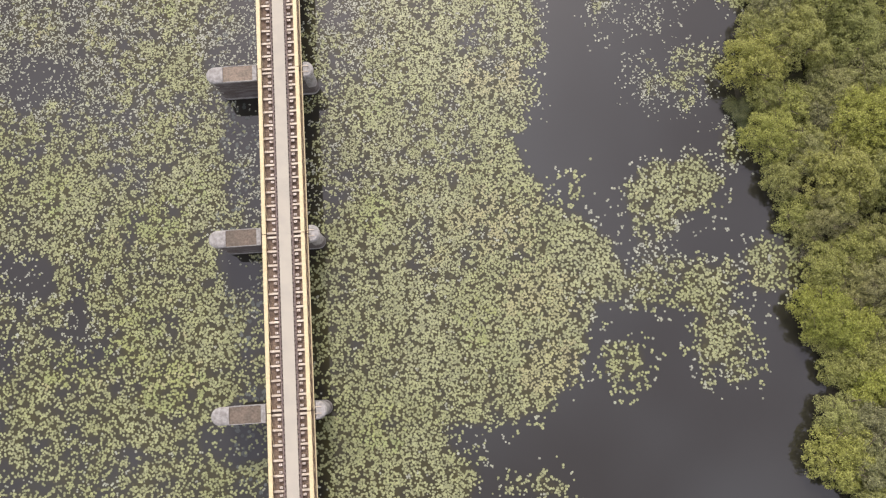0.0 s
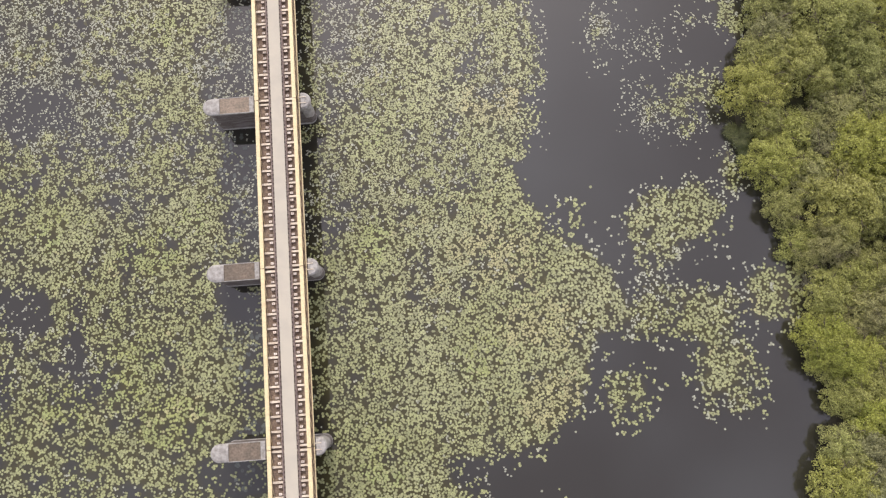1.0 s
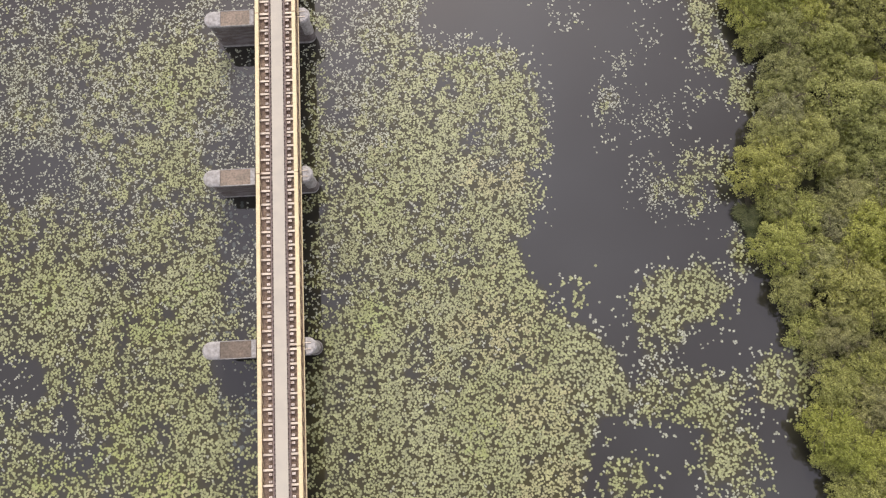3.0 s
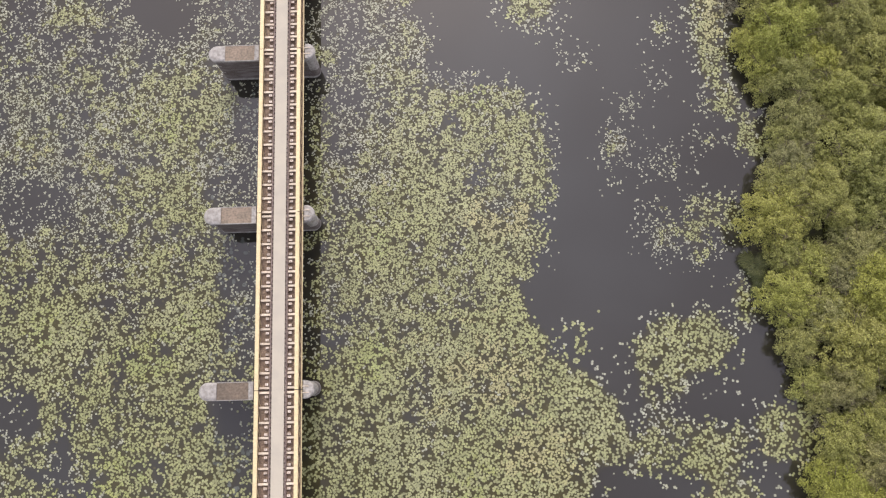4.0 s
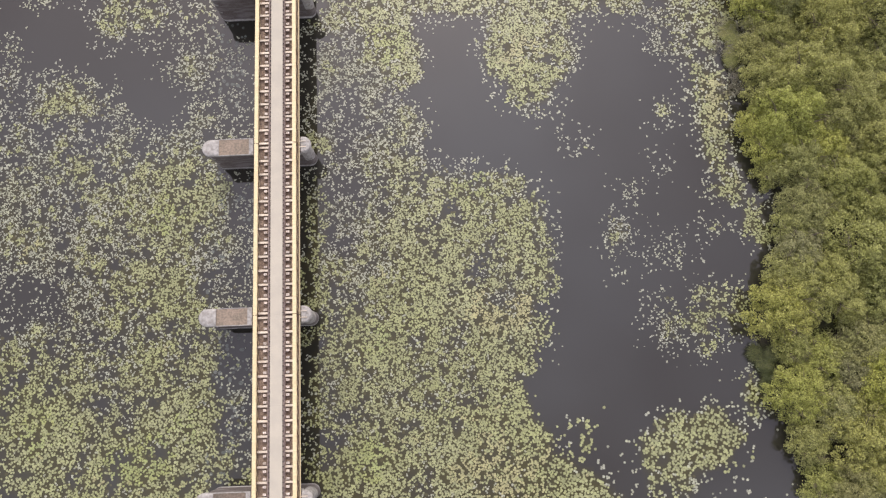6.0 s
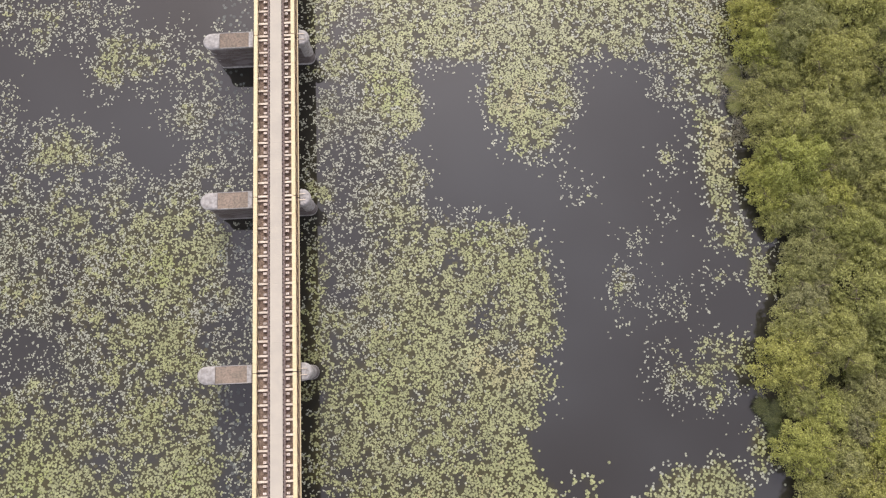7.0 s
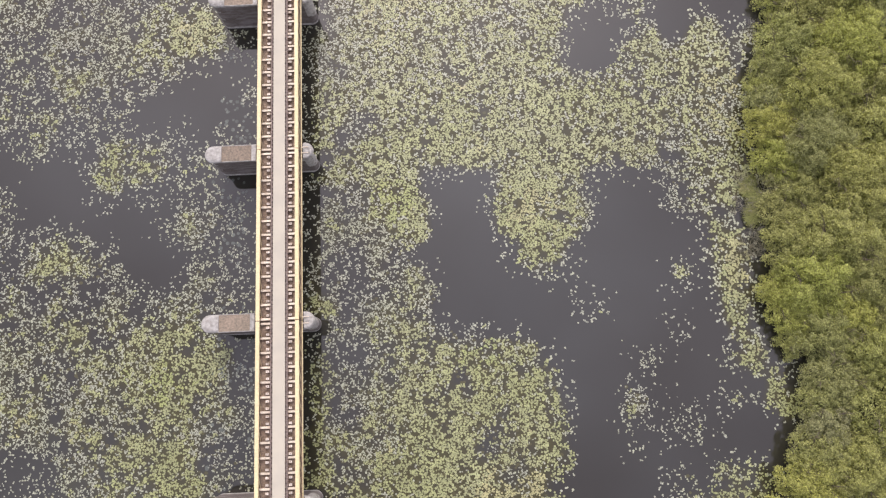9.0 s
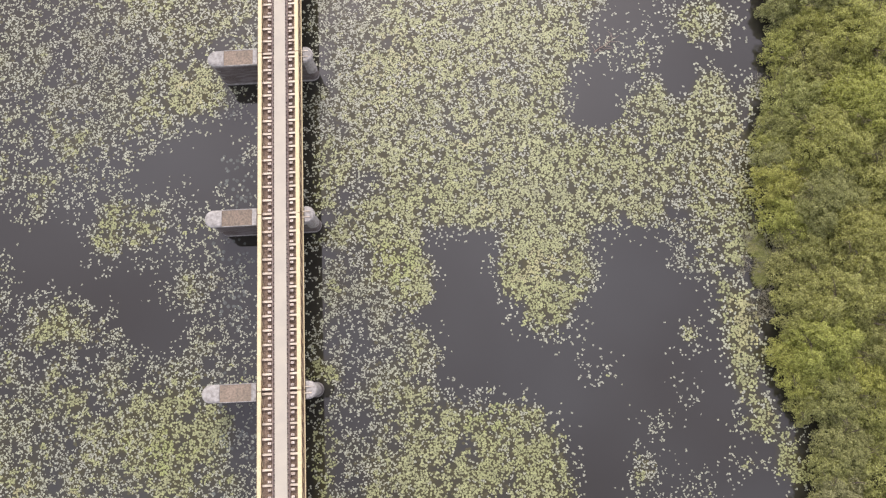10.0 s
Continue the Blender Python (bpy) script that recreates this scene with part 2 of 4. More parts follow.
def water_material():
    mat = bpy.data.materials.new("dark_still_water")
    mat.use_nodes = True
    nodes, links = mat.node_tree.nodes, mat.node_tree.links
    shader = nodes["Principled BSDF"]
    shader.inputs["Base Color"].default_value = (0.022, 0.020, 0.019, 1)
    shader.inputs["Roughness"].default_value = 0.03
    shader.inputs["IOR"].default_value = 1.68
    place = nodes.new("ShaderNodeNewGeometry")
    ripple = nodes.new("ShaderNodeTexNoise")
    ripple.inputs["Scale"].default_value, ripple.inputs["Detail"].default_value = 1.2, 3
    relief = nodes.new("ShaderNodeBump")
    relief.inputs["Strength"].default_value, relief.inputs["Distance"].default_value = 0.03, 0.02
    silt = nodes.new("ShaderNodeTexNoise")
    silt.inputs["Scale"].default_value, silt.inputs["Detail"].default_value = 0.05, 4
    tone = nodes.new("ShaderNodeMixRGB")
    tone.inputs["Color1"].default_value = (0.024, 0.024, 0.019, 1)
    tone.inputs["Color2"].default_value = (0.034, 0.032, 0.024, 1)
    links.new(place.outputs["Position"], ripple.inputs["Vector"])
    links.new(place.outputs["Position"], silt.inputs["Vector"])
    links.new(silt.outputs["Fac"], tone.inputs["Fac"])
    weed = nodes.new("ShaderNodeAttribute")
    weed.attribute_name = "weed"
    tufts = nodes.new("ShaderNodeTexNoise")
    tufts.inputs["Scale"].default_value, tufts.inputs["Detail"].default_value = 0.7, 5
    uneven = nodes.new("ShaderNodeMapRange")
    uneven.inputs["From Min"].default_value, uneven.inputs["From Max"].default_value = 0.32, 0.6
    uneven.inputs["To Min"].default_value = 0.6
    amount = nodes.new("ShaderNodeMath")
    amount.operation = "MULTIPLY"
    green = nodes.new("ShaderNodeMixRGB")
    green.inputs["Color2"].default_value = (0.068, 0.062, 0.026, 1)
    dull = nodes.new("ShaderNodeMapRange")
    dull.inputs["To Min"].default_value, dull.inputs["To Max"].default_value = 0.5, 0.22
    links.new(place.outputs["Position"], tufts.inputs["Vector"])
    links.new(tufts.outputs["Fac"], uneven.inputs["Value"])
    links.new(weed.outputs["Fac"], amount.inputs[0])
    links.new(uneven.outputs["Result"], amount.inputs[1])
    links.new(amount.outputs["Value"], green.inputs["Fac"])
    links.new(amount.outputs["Value"], dull.inputs["Value"])
    links.new(tone.outputs["Color"], green.inputs["Color1"])
    links.new(green.outputs["Color"], shader.inputs["Base Color"])
    links.new(dull.outputs["Result"], shader.inputs["Specular IOR Level"])
    links.new(ripple.outputs["Fac"], relief.inputs["Height"])
    links.new(relief.outputs["Normal"], shader.inputs["Normal"])
    return mat


WATER = water_material()


# ---- building helpers ----
def mesh_object(name, bm, mat, parent=None, label="", smooth=False):
    data = bpy.data.meshes.new(name)
    bm.to_mesh(data)
    bm.free()
    data.materials.append(mat)
    if smooth:
        for face in data.polygons:
            face.use_smooth = True
    ob = new(name, data)
    ob.parent = parent
    if label:
        ob["label"] = label
    return ob


def part(name, bm, mat, parent, label="", smooth=False):
    return mesh_object(name, bm, mat, parent, label, smooth)


def share(name, data, parent, m, label=""):
    """One more object on a mesh that is there already."""
    ob = new(name, data)
    ob.parent = parent
    ob.matrix_basis = m
    if label:
        ob["label"] = label
    return ob


def add_box(bm, x0, x1, y0, y1, z0, z1, bevel=0.0):
    made = bmesh.ops.create_cube(bm, size=1.0, matrix=Matrix.Translation(((x0 + x1) / 2, (y0 + y1) / 2, (z0 + z1) / 2)) @ Matrix.Diagonal((x1 - x0, y1 - y0, z1 - z0, 1)))
    if bevel:
        edges = list({e for v in made["verts"] for e in v.link_edges})
        bmesh.ops.bevel(bm, geom=edges, offset=bevel, segments=1, affect="EDGES")
    return bm


def box(x0, x1, y0, y1, z0, z1, bevel=0.0):
    return add_box(bmesh.new(), x0, x1, y0, y1, z0, z1, bevel)


def add_bar(bm, a, b, width, depth, side=Vector((1, 0, 0))):
    """A flat bar from a to b; width lies across side, depth along it."""
    a, b = Vector(a), Vector(b)
    along = (b - a).normalized()
    across = along.cross(side).normalized()
    side = across.cross(along)
    corners = []
    for end in (a, b):
        for u, v in ((-1, -1), (1, -1), (1, 1), (-1, 1)):
            corners.append(bm.verts.new(end + across * (u * width / 2) + side * (v * depth / 2)))
    for quad in ((3, 2, 1, 0), (4, 5, 6, 7), (0, 1, 5, 4), (1, 2, 6, 5), (2, 3, 7, 6), (3, 0, 4, 7)):
        bm.faces.new([corners[k] for k in quad])
    return bm


def prism(outline, levels):
    """A closed body from an outline function(grow) -> points, and levels of (z, grow)."""
    bm = bmesh.new()
    rings = []
    for z, grow in levels:
        rings.append([bm.verts.new((x, y, z)) for x, y in outline(grow)])
    for low, high in zip(rings, rings[1:]):
        for k in range(len(low)):
            bm.faces.new((low[k - 1], low[k], high[k], high[k - 1]))
    bm.faces.new(rings[-1])
    bm.faces.new(rings[0][::-1])
    return bm


def lerp_table(rows, at):
    """The second value of rows at a first value, on straight lines."""
    return float(np.interp(at, [r[0] for r in rows], [r[1] for r in rows]))


# ---- water, land and shore ----
# crown edge of the thicket along the bank: y, x
SHORE = [(-60, 56), (-30, 55.2), (-27, 54.2), (-24.7, 52.7), (-21, 52.6), (-16.1, 53.8), (-12.1, 51.6), (-8.7, 52.1), (-4.2, 53.9), (-1.7, 51.9), (3.2, 50.2), (7.5, 49.0),
         (10.5, 48.3), (13.2, 47.9), (16, 48.1), (18.6, 50), (23.4, 51), (28.7, 53), (30.5, 50.0), (35.8, 49.4), (38, 49.5), (42, 50.4), (47, 50.5), (50, 49.9), (52.3, 49.5),
         (57.1, 50.2), (63.9, 52.5), (68, 52.8), (73, 53.5), (90, 55), (130, 58)]


def ground_height(x, y):
    inside = min(x + 260, lerp_table(SHORE, y) + 1.0 - x, y + 330, 420 - y)
    rise = 0.5 - 0.5 * math.tanh(inside / 1.6)
    bumps = 0.12 * noise.noise((x * 0.21, y * 0.21, 3.1)) * min(1.0, max(0.0, rise * 1.5 - 0.3))
    return -1.1 + 1.55 * rise + bumps


def ground():
    xs = sorted({*np.linspace(-40, 84, 125).round(3), *(84 + 2.2 ** np.arange(1, 10)).round(2), *(-40 - 2.2 ** np.arange(1, 10)).round(2)} | {-258.0, -262.0, -2500.0, 2500.0})
    ys = sorted({*np.linspace(-60, 110, 114).round(3), *(110 + 2.2 ** np.arange(1, 10)).round(2), *(-60 - 2.2 ** np.arange(1, 10)).round(2)} | {-328.0, -332.0, 418.0, 422.0, -2500.0, 2500.0})
    verts = [(x, y, ground_height(x, y)) for y in ys for x in xs]
    n = len(xs)
    faces = [(j * n + i, j * n + i + 1, (j + 1) * n + i + 1, (j + 1) * n + i) for j in range(len(ys) - 1) for i in range(n - 1)]
    data = bpy.data.meshes.new("ground")
    data.from_pydata(verts, [], faces)
    data.materials.append(SOIL)
    for face in data.polygons:
        face.use_smooth = True
    tagged(new("ground", data), "dark marshy bank and lake bed under the thicket", "ground", kind="structure")


ground()

# ---- bridge ----
SPAN = 17.0
FIRST, LAST = -3, 5
PIER_TOP, BED = 5.0, 4.53
LIFT = 0.24
GIRDER_LOW, GIRDER_TOP = 4.52, 5.53
GIRDERS = ((-0.10, 0.28), (3.66, 4.04))
MID = 2.0
GAUGE = 0.74
BAYS = 12
END = 0.22


def stadium(x0, x1, half, steps=14):
    """Outline of a body with round ends between x0 and x1; grow widens it."""
    def outline(grow):
        r = half + grow
        pts = [(x1 - half + r * math.sin(a), -r * math.cos(a)) for a in np.linspace(0, math.pi, steps)]
        pts += [(x0 + half - r * math.sin(a), r * math.cos(a)) for a in np.linspace(0, math.pi, steps)]
        return pts
    return outline


def half_round(x_flat, x_tip, half, steps=14):
    side = 1 if x_tip > x_flat else -1

    def outline(grow):
        r = half + grow
        pts = [(x_tip - side * half + side * r * math.sin(a), -side * r * math.cos(a)) for a in np.linspace(0, math.pi, steps)]
        return [(x_flat, -side * r), *pts, (x_flat, side * r)]
    return outline


def pier():
    thing = tagged(new("bridge_pier"), "brick bridge pier with rounded pale stone ends standing in the water", "bridge pier", "piers under the bridge")
    x0, x1, half = -5.58, 5.36, 0.86
    low = PIER_TOP - 0.30
    part("body", prism(stadium(x0 + 0.2, x1 - 0.26, half - 0.19), [(-1.4, 0.05), (0.3, 0.02), (low - 0.3, 0.0), (low, 0.08)]), BRICK, thing, "weathered dark brick shaft")
    part("base_course", prism(stadium(x0 + 0.2, x1 - 0.26, half - 0.15), [(-1.2, 0.04), (0.20, 0.03), (0.30, -0.02)]), STONE, thing, "pale stone course at the waterline")
    # the end that faces the open water is dressed in stone, with rings round it
    part("end_facing", prism(half_round(4.25, x1 - 0.245, half - 0.178), [(0.25, 0.0), (low - 0.3, 0.0), (low - 0.02, 0.04)]), STONE, thing, "pale stone facing of the rounded end")
    for z in (1.75, 3.25):
        part("ring", prism(half_round(4.30, x1 - 0.215, half - 0.155), [(z, -0.03), (z + 0.04, 0.0), (z + 0.2, 0.0), (z + 0.3, -0.03)]), STONE, thing, "pale stone ring round the pier's end")
        part("ring", prism(half_round(-4.7, x0 + 0.17, half - 0.17), [(z, -0.03), (z + 0.04, -0.003), (z + 0.2, -0.003), (z + 0.3, -0.03)]), STONE, thing)
    # rounded end stones, with a domed top
    dome = [(low, 0.0), (PIER_TOP - 0.10, 0.0), (PIER_TOP - 0.02, -0.05), (PIER_TOP + 0.06, -0.22), (PIER_TOP + 0.09, -0.5)]
    part("end_stone", prism(half_round(-3.85, x0, half), dome), STONE, thing, "domed pale grey end stone")
    step = [(low, 0.0), (PIER_TOP - 0.16, 0.0), (PIER_TOP - 0.15, -0.07), (PIER_TOP - 0.04, -0.07), (PIER_TOP + 0.02, -0.14), (PIER_TOP + 0.05, -0.4)]
    part("end_stone", prism(half_round(4.36, x1, half), step), STONE, thing, "stepped grey end stone")
    part("joint_stone", box(-4.32, -4.27, -half - 0.004, half + 0.004, low + 0.01, PIER_TOP - 0.09), BRICK, thing)
    part("top_panel", box(-3.85, -0.86, -half + 0.07, half - 0.07, low, PIER_TOP - 0.02, 0.015), BRICK_TOP, thing, "brown mossy brick top")
    for y0, y1 in ((-half, -half + 0.066), (half - 0.066, half)):
        part("coping", box(-3.85, -0.86, y0, y1, low, PIER_TOP, 0.01), STONE, thing, "thin pale stone edge")
    part("step_stone", box(-0.855, -0.40, -half, half, low, PIER_TOP, 0.02), STONE, thing, "pale stone block beside the girder")
    part("bed_stone", box(-0.395, 4.355, -half - 0.01, half + 0.01, BED - 0.3, BED, 0.02), STONE, thing, "pale stone bed under the girders")
    for gx0, gx1 in GIRDERS:
        for y in (-0.34, 0.34):
            part("bearing", box(gx0 + 0.02, gx1 - 0.02, y - 0.2, y + 0.2, BED, GIRDER_LOW + LIFT, 0.02), RUST, thing, "rusty steel bearing")
    return thing


def girder(parent, x0, x1, length):
    mid = (x0 + x1) / 2
    gap = 0.035
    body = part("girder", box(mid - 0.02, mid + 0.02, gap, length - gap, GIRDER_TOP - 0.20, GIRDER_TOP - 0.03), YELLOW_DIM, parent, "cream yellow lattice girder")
    part("top_flange", box(x0, x1, gap, length - gap, GIRDER_TOP - 0.03, GIRDER_TOP, 0.006), YELLOW, body, "cream yellow top flange")
    part("flange_strip", box(x0 + 0.075, x1 - 0.075, gap + 0.3, length - gap - 0.3, GIRDER_TOP + 0.001, GIRDER_TOP + 0.016, 0.004), YELLOW, body)
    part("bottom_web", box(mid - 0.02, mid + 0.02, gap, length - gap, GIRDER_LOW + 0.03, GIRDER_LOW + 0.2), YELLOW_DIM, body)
    part("bottom_flange", box(x0 - 0.12, x1 + 0.12, gap, length - gap, GIRDER_LOW, GIRDER_LOW + 0.03, 0.006), FLOOR_BROWN, body)
    for a in (x0 - 0.165, x1 + 0.065):
        part("edge_angle", box(a, a + 0.10, gap, length - gap, GIRDER_LOW + 0.031, GIRDER_LOW + 0.075, 0.006), YELLOW, body)
    for sx in (-1, 1):
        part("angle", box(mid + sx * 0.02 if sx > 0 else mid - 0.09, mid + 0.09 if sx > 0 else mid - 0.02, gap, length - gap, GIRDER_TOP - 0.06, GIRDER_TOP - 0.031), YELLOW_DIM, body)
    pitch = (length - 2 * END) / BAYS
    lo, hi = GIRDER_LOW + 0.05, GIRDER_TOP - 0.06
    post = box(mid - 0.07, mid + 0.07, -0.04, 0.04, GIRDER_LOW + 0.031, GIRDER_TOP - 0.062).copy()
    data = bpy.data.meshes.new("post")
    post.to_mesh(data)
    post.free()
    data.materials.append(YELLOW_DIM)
    rise = add_bar(bmesh.new(), (mid + 0.16, -pitch / 2 + 0.05, lo), (mid + 0.16, pitch / 2 - 0.05, hi), 0.09, 0.02)
    fall = add_bar(bmesh.new(), (mid - 0.035, -pitch / 2 + 0.05, hi), (mid - 0.035, pitch / 2 - 0.05, lo), 0.09, 0.02)
    lattice = []
    for bars in (rise, fall):
        d = bpy.data.meshes.new("diagonal")
        bars.to_mesh(d)
        bars.free()
        d.materials.append(YELLOW)
        lattice.append(d)
    for k in range(BAYS + 1):
        share("post", data, body, pose(0, END + k * pitch, 0))
        if k < BAYS:
            for d in lattice:
                share("diagonal", d, body, pose(0, END + (k + 0.5) * pitch, 0))


def data_of(name, bm, mat):
    data = bpy.data.meshes.new(name)
    bm.to_mesh(data)
    bm.free()
    data.materials.append(mat)
    return data


def bridge_span():
    thing = tagged(new("bridge_span"), "cream yellow steel bridge span, pale path between rusty rails", "bridge", "spans of the bridge")
    length = SPAN
    pitch = (length - 2 * END) / BAYS
    for x0, x1 in GIRDERS:
        girder(thing, x0, x1, length)
    part("floor_plate", box(0.1, 3.84, 0.04, length - 0.04, 4.570, 4.600), FLOOR_BROWN, thing, "brown rusty floor steel")
    # cross beams, stringers, sleepers, rails
    beam = bmesh.new()
    add_box(beam, 0.1, 3.84, -0.02, 0.02, 4.600, 4.820)
    add_box(beam, 0.20, 3.74, -0.105, 0.105, 4.820, 4.850, 0.005)
    beam_data = data_of("cross_beam", beam, PALE_BEAM)
    for k in range(BAYS + 1):
        share("cross_beam", beam_data, thing, pose(0, END + k * pitch, 0), "pale painted cross beam" if k == 0 else "")
    for s in (-1, 1):
        x = MID + s * GAUGE
        part("stringer", box(x - 0.09, x + 0.09, 0.05, length - 0.05, 4.605, 4.760), RUST, thing)
    sleeper_data = data_of("sleeper", box(MID - 1.30, MID + 1.30, -0.125, 0.125, 4.765, 4.90, 0.015), SLEEPER)
    sides = (-1, 1)
    clips = [data_of("rail_clip", box(MID + s * (GAUGE - 0.10) - 0.045, MID + s * (GAUGE - 0.10) + 0.045, -0.07, 0.07, 4.926, 5.012, 0.01), DARK_STEEL) for s in sides]
    plates = [data_of("end_plate", box(MID + s * 1.09 - 0.15, MID + s * 1.09 + 0.15, -0.11, 0.11, 4.901, 4.935, 0.008), TIMBER) for s in sides]
    bolts = [data_of("bolt", box(MID + s * 1.08 - 0.03, MID + s * 1.08 + 0.03, -0.03, 0.03, 4.9355, 4.955), RUST) for s in sides]
    for k in range(BAYS):
        for third in (0.24, 0.72):
            y = END + (k + third) * pitch
            share("sleeper", sleeper_data, thing, pose(0, y, 0))
            for n in (0, 1):
                share("end_plate", plates[n], thing, pose(0, y, 0))
                share("bolt", bolts[n], thing, pose(0, y, 0))
        for third in (0, 1, 2):
            for n in (0, 1):
                share("rail_clip", clips[n], thing, pose(0, END + (k + third / 3) * pitch, 0))
    for s in (-1, 1):
        x = MID + s * GAUGE
        part("rail_bed", box(x - 0.10, x + 0.10, 0.01, length - 0.01, 4.903, 4.925), RUST_PALE, thing, "dusty steel strip under the rail")
        rail = bmesh.new()
        add_box(rail, x - 0.06, x + 0.06, 0.01, length - 0.01, 4.926, 4.94)
        add_box(rail, x - 0.012, x + 0.012, 0.01, length - 0.01, 4.94, 5.0)
        add_box(rail, x - 0.036, x + 0.036, 0.01, length - 0.01, 5.0, 5.035, 0.008)
        part("rail", rail, RAIL, thing, "rusty red-brown rail")
    for k in range(6):
        a, b = length * k / 6, length * (k + 1) / 6
        part("path_plate", box(MID - 0.59, MID + 0.59, a + 0.001, b - 0.001, 4.910, 5.000), PATH_PLATE, thing, "pale sandy path surface" if k == 0 else "")
    # stub bars over the pier ends
    for y in (0.30, length - 0.30):
        part("anchor_bar", box(4.17, 4.88, y - 0.035, y + 0.035, PIER_TOP - LIFT + 0.06, PIER_TOP - LIFT + 0.13, 0.008), PALE_BEAM, thing, "short pale bar over the pier")
    return thing


def along_bridge(k, lift=0.0):
    """The pose at pier k: the bridge's line runs at a slight angle to y."""
    return pose(-0.05 * k, k * SPAN - 0.25, lift, 0, 0, 0.168)


first_span = bridge_span()
first_span.matrix_basis = along_bridge(FIRST, LIFT)
for k in range(FIRST + 1, LAST + 1):
    copy_thing(first_span, along_bridge(k, LIFT))
first_pier = pier()
first_pier.matrix_basis = along_bridge(FIRST)
for k in range(FIRST + 1, LAST + 2):
    copy_thing(first_pier, along_bridge(k))


# ---- thicket on the bank ----
rng = np.random.default_rng(7)


def leaves_mesh(name, centres, normals, sizes, mat, ratio=0.75):
    """Small pointed leaves, one blade each."""
    n = len(centres)
    ref = rng.normal(size=(n, 3))
    along = np.cross(normals, ref)
    along /= np.linalg.norm(along, axis=1, keepdims=True) + 1e-9
    across = np.cross(normals, along)
    L, W = sizes[:, None], sizes[:, None] * ratio
    corners = np.stack([centres - along * L * 0.4 - across * W * 0.5, centres - along * L * 0.4 + across * W * 0.5, centres + along * L * 0.6], 1)
    data = bpy.data.meshes.new(name)
    data.vertices.add(3 * n)
    data.vertices.foreach_set("co", corners.ravel())
    data.loops.add(3 * n)
    data.loops.foreach_set("vertex_index", np.arange(3 * n, dtype=np.int32))
    data.polygons.add(n)
    data.polygons.foreach_set("loop_start", np.arange(0, 3 * n, 3, dtype=np.int32))
    data.update()
    data.materials.append(mat)
    return data


def crown_data(radius, height, count, mat):
    """A broad, lumpy crown: leaves on many small puffs that sit on a dome."""
    lobes = [(0.0, 0.0, rng.uniform(0.5, 0.62) * radius, height)]
    start = rng.uniform(0, 2 * math.pi)
    for k in range(7):
        a, r = start + k * 0.898 + rng.uniform(-0.3, 0.3), rng.uniform(0.28, 0.5) * radius
        far = radius * rng.uniform(0.92, 1.12) - r
        lobes.append((far * math.cos(a), far * math.sin(a), r, height * rng.uniform(0.62, 0.98)))
    for k in range(4):
        a, r = rng.uniform(0, 2 * math.pi), rng.uniform(0.24, 0.36) * radius
        lobes.append((0.42 * radius * math.cos(a), 0.42 * radius * math.sin(a), r, height * rng.uniform(0.92, 1.06)))
    lobes = np.array(lobes)

    def roof(x, y):
        """The height of the lobes' common surface."""
        d = np.hypot(x[..., None] - lobes[:, 0], y[..., None] - lobes[:, 1]) / lobes[:, 2]
        return np.max(np.where(d < 1, lobes[:, 3] * (0.48 + 0.52 * (1 - np.minimum(d, 1) ** 2.4) ** 0.8), 0.0), axis=-1)

    def spread(n):
        """Places all over the crown's plan, and how near its rim each one is."""
        k = rng.choice(len(lobes), size=n, p=lobes[:, 2] ** 2 / (lobes[:, 2] ** 2).sum())
        a, q = rng.uniform(0, 2 * math.pi, n), np.sqrt(rng.random(n))
        return lobes[k, 0] + lobes[k, 2] * q * np.cos(a), lobes[k, 1] + lobes[k, 2] * q * np.sin(a)

    puffs = []
    px, py = spread(1800)
    for x, y, z in zip(px, py, roof(px, py) * rng.uniform(0.84, 1.03, 1800) - 0.4):
        p, size = np.array([x, y, z]), rng.uniform(0.34, 0.78)
        if all(np.linalg.norm(p - o[:3]) > 0.62 * (size + o[3]) for o in puffs):
            puffs.append(np.array([*p, size]))
    puffs = np.array(puffs)
    low = rng.random(count) < 0.28
    pick = rng.choice(len(puffs), size=count, p=puffs[:, 3] ** 2 / (puffs[:, 3] ** 2).sum())
    # each puff bears some sprays of leaves
    sprays = rng.normal(size=(len(puffs), 9, 3))
    sprays[:, :, 2] = np.abs(sprays[:, :, 2]) * 1.4
    sprays /= np.linalg.norm(sprays, axis=2, keepdims=True)
    reach = rng.uniform(0.84, 1.2, size=sprays.shape[:2])
    spray = rng.integers(0, 9, count)
    way = sprays[pick, spray] + rng.normal(0, 0.34, size=(count, 3))
    way /= np.linalg.norm(way, axis=1, keepdims=True)
    depth = 1 - 0.45 * rng.random(count) ** 2
    centres = puffs[pick, :3] + way * (puffs[pick, 3] * depth * reach[pick, spray])[:, None]
    # the rest fills the dome under the puffs
    dx, dy = spread(count)
    rim = roof(dx * 1.12, dy * 1.12) <= 0
    dome = np.stack([dx, dy, roof(dx, dy) * np.where(rim, rng.uniform(0.05, 0.9, count), rng.uniform(0.6, 0.92, count))], 1)
    centres[low] = dome[low]
    centres[:, 2] = np.maximum(centres[:, 2], 0.12)
    normals = way * 0.45 + rng.normal(size=(count, 3)) * 0.42 + np.array([0, 0, 0.6])
    normals /= np.linalg.norm(normals, axis=1, keepdims=True)
    sizes = rng.uniform(0.10, 0.185, count)
    return leaves_mesh("crown", centres, normals, sizes, mat)


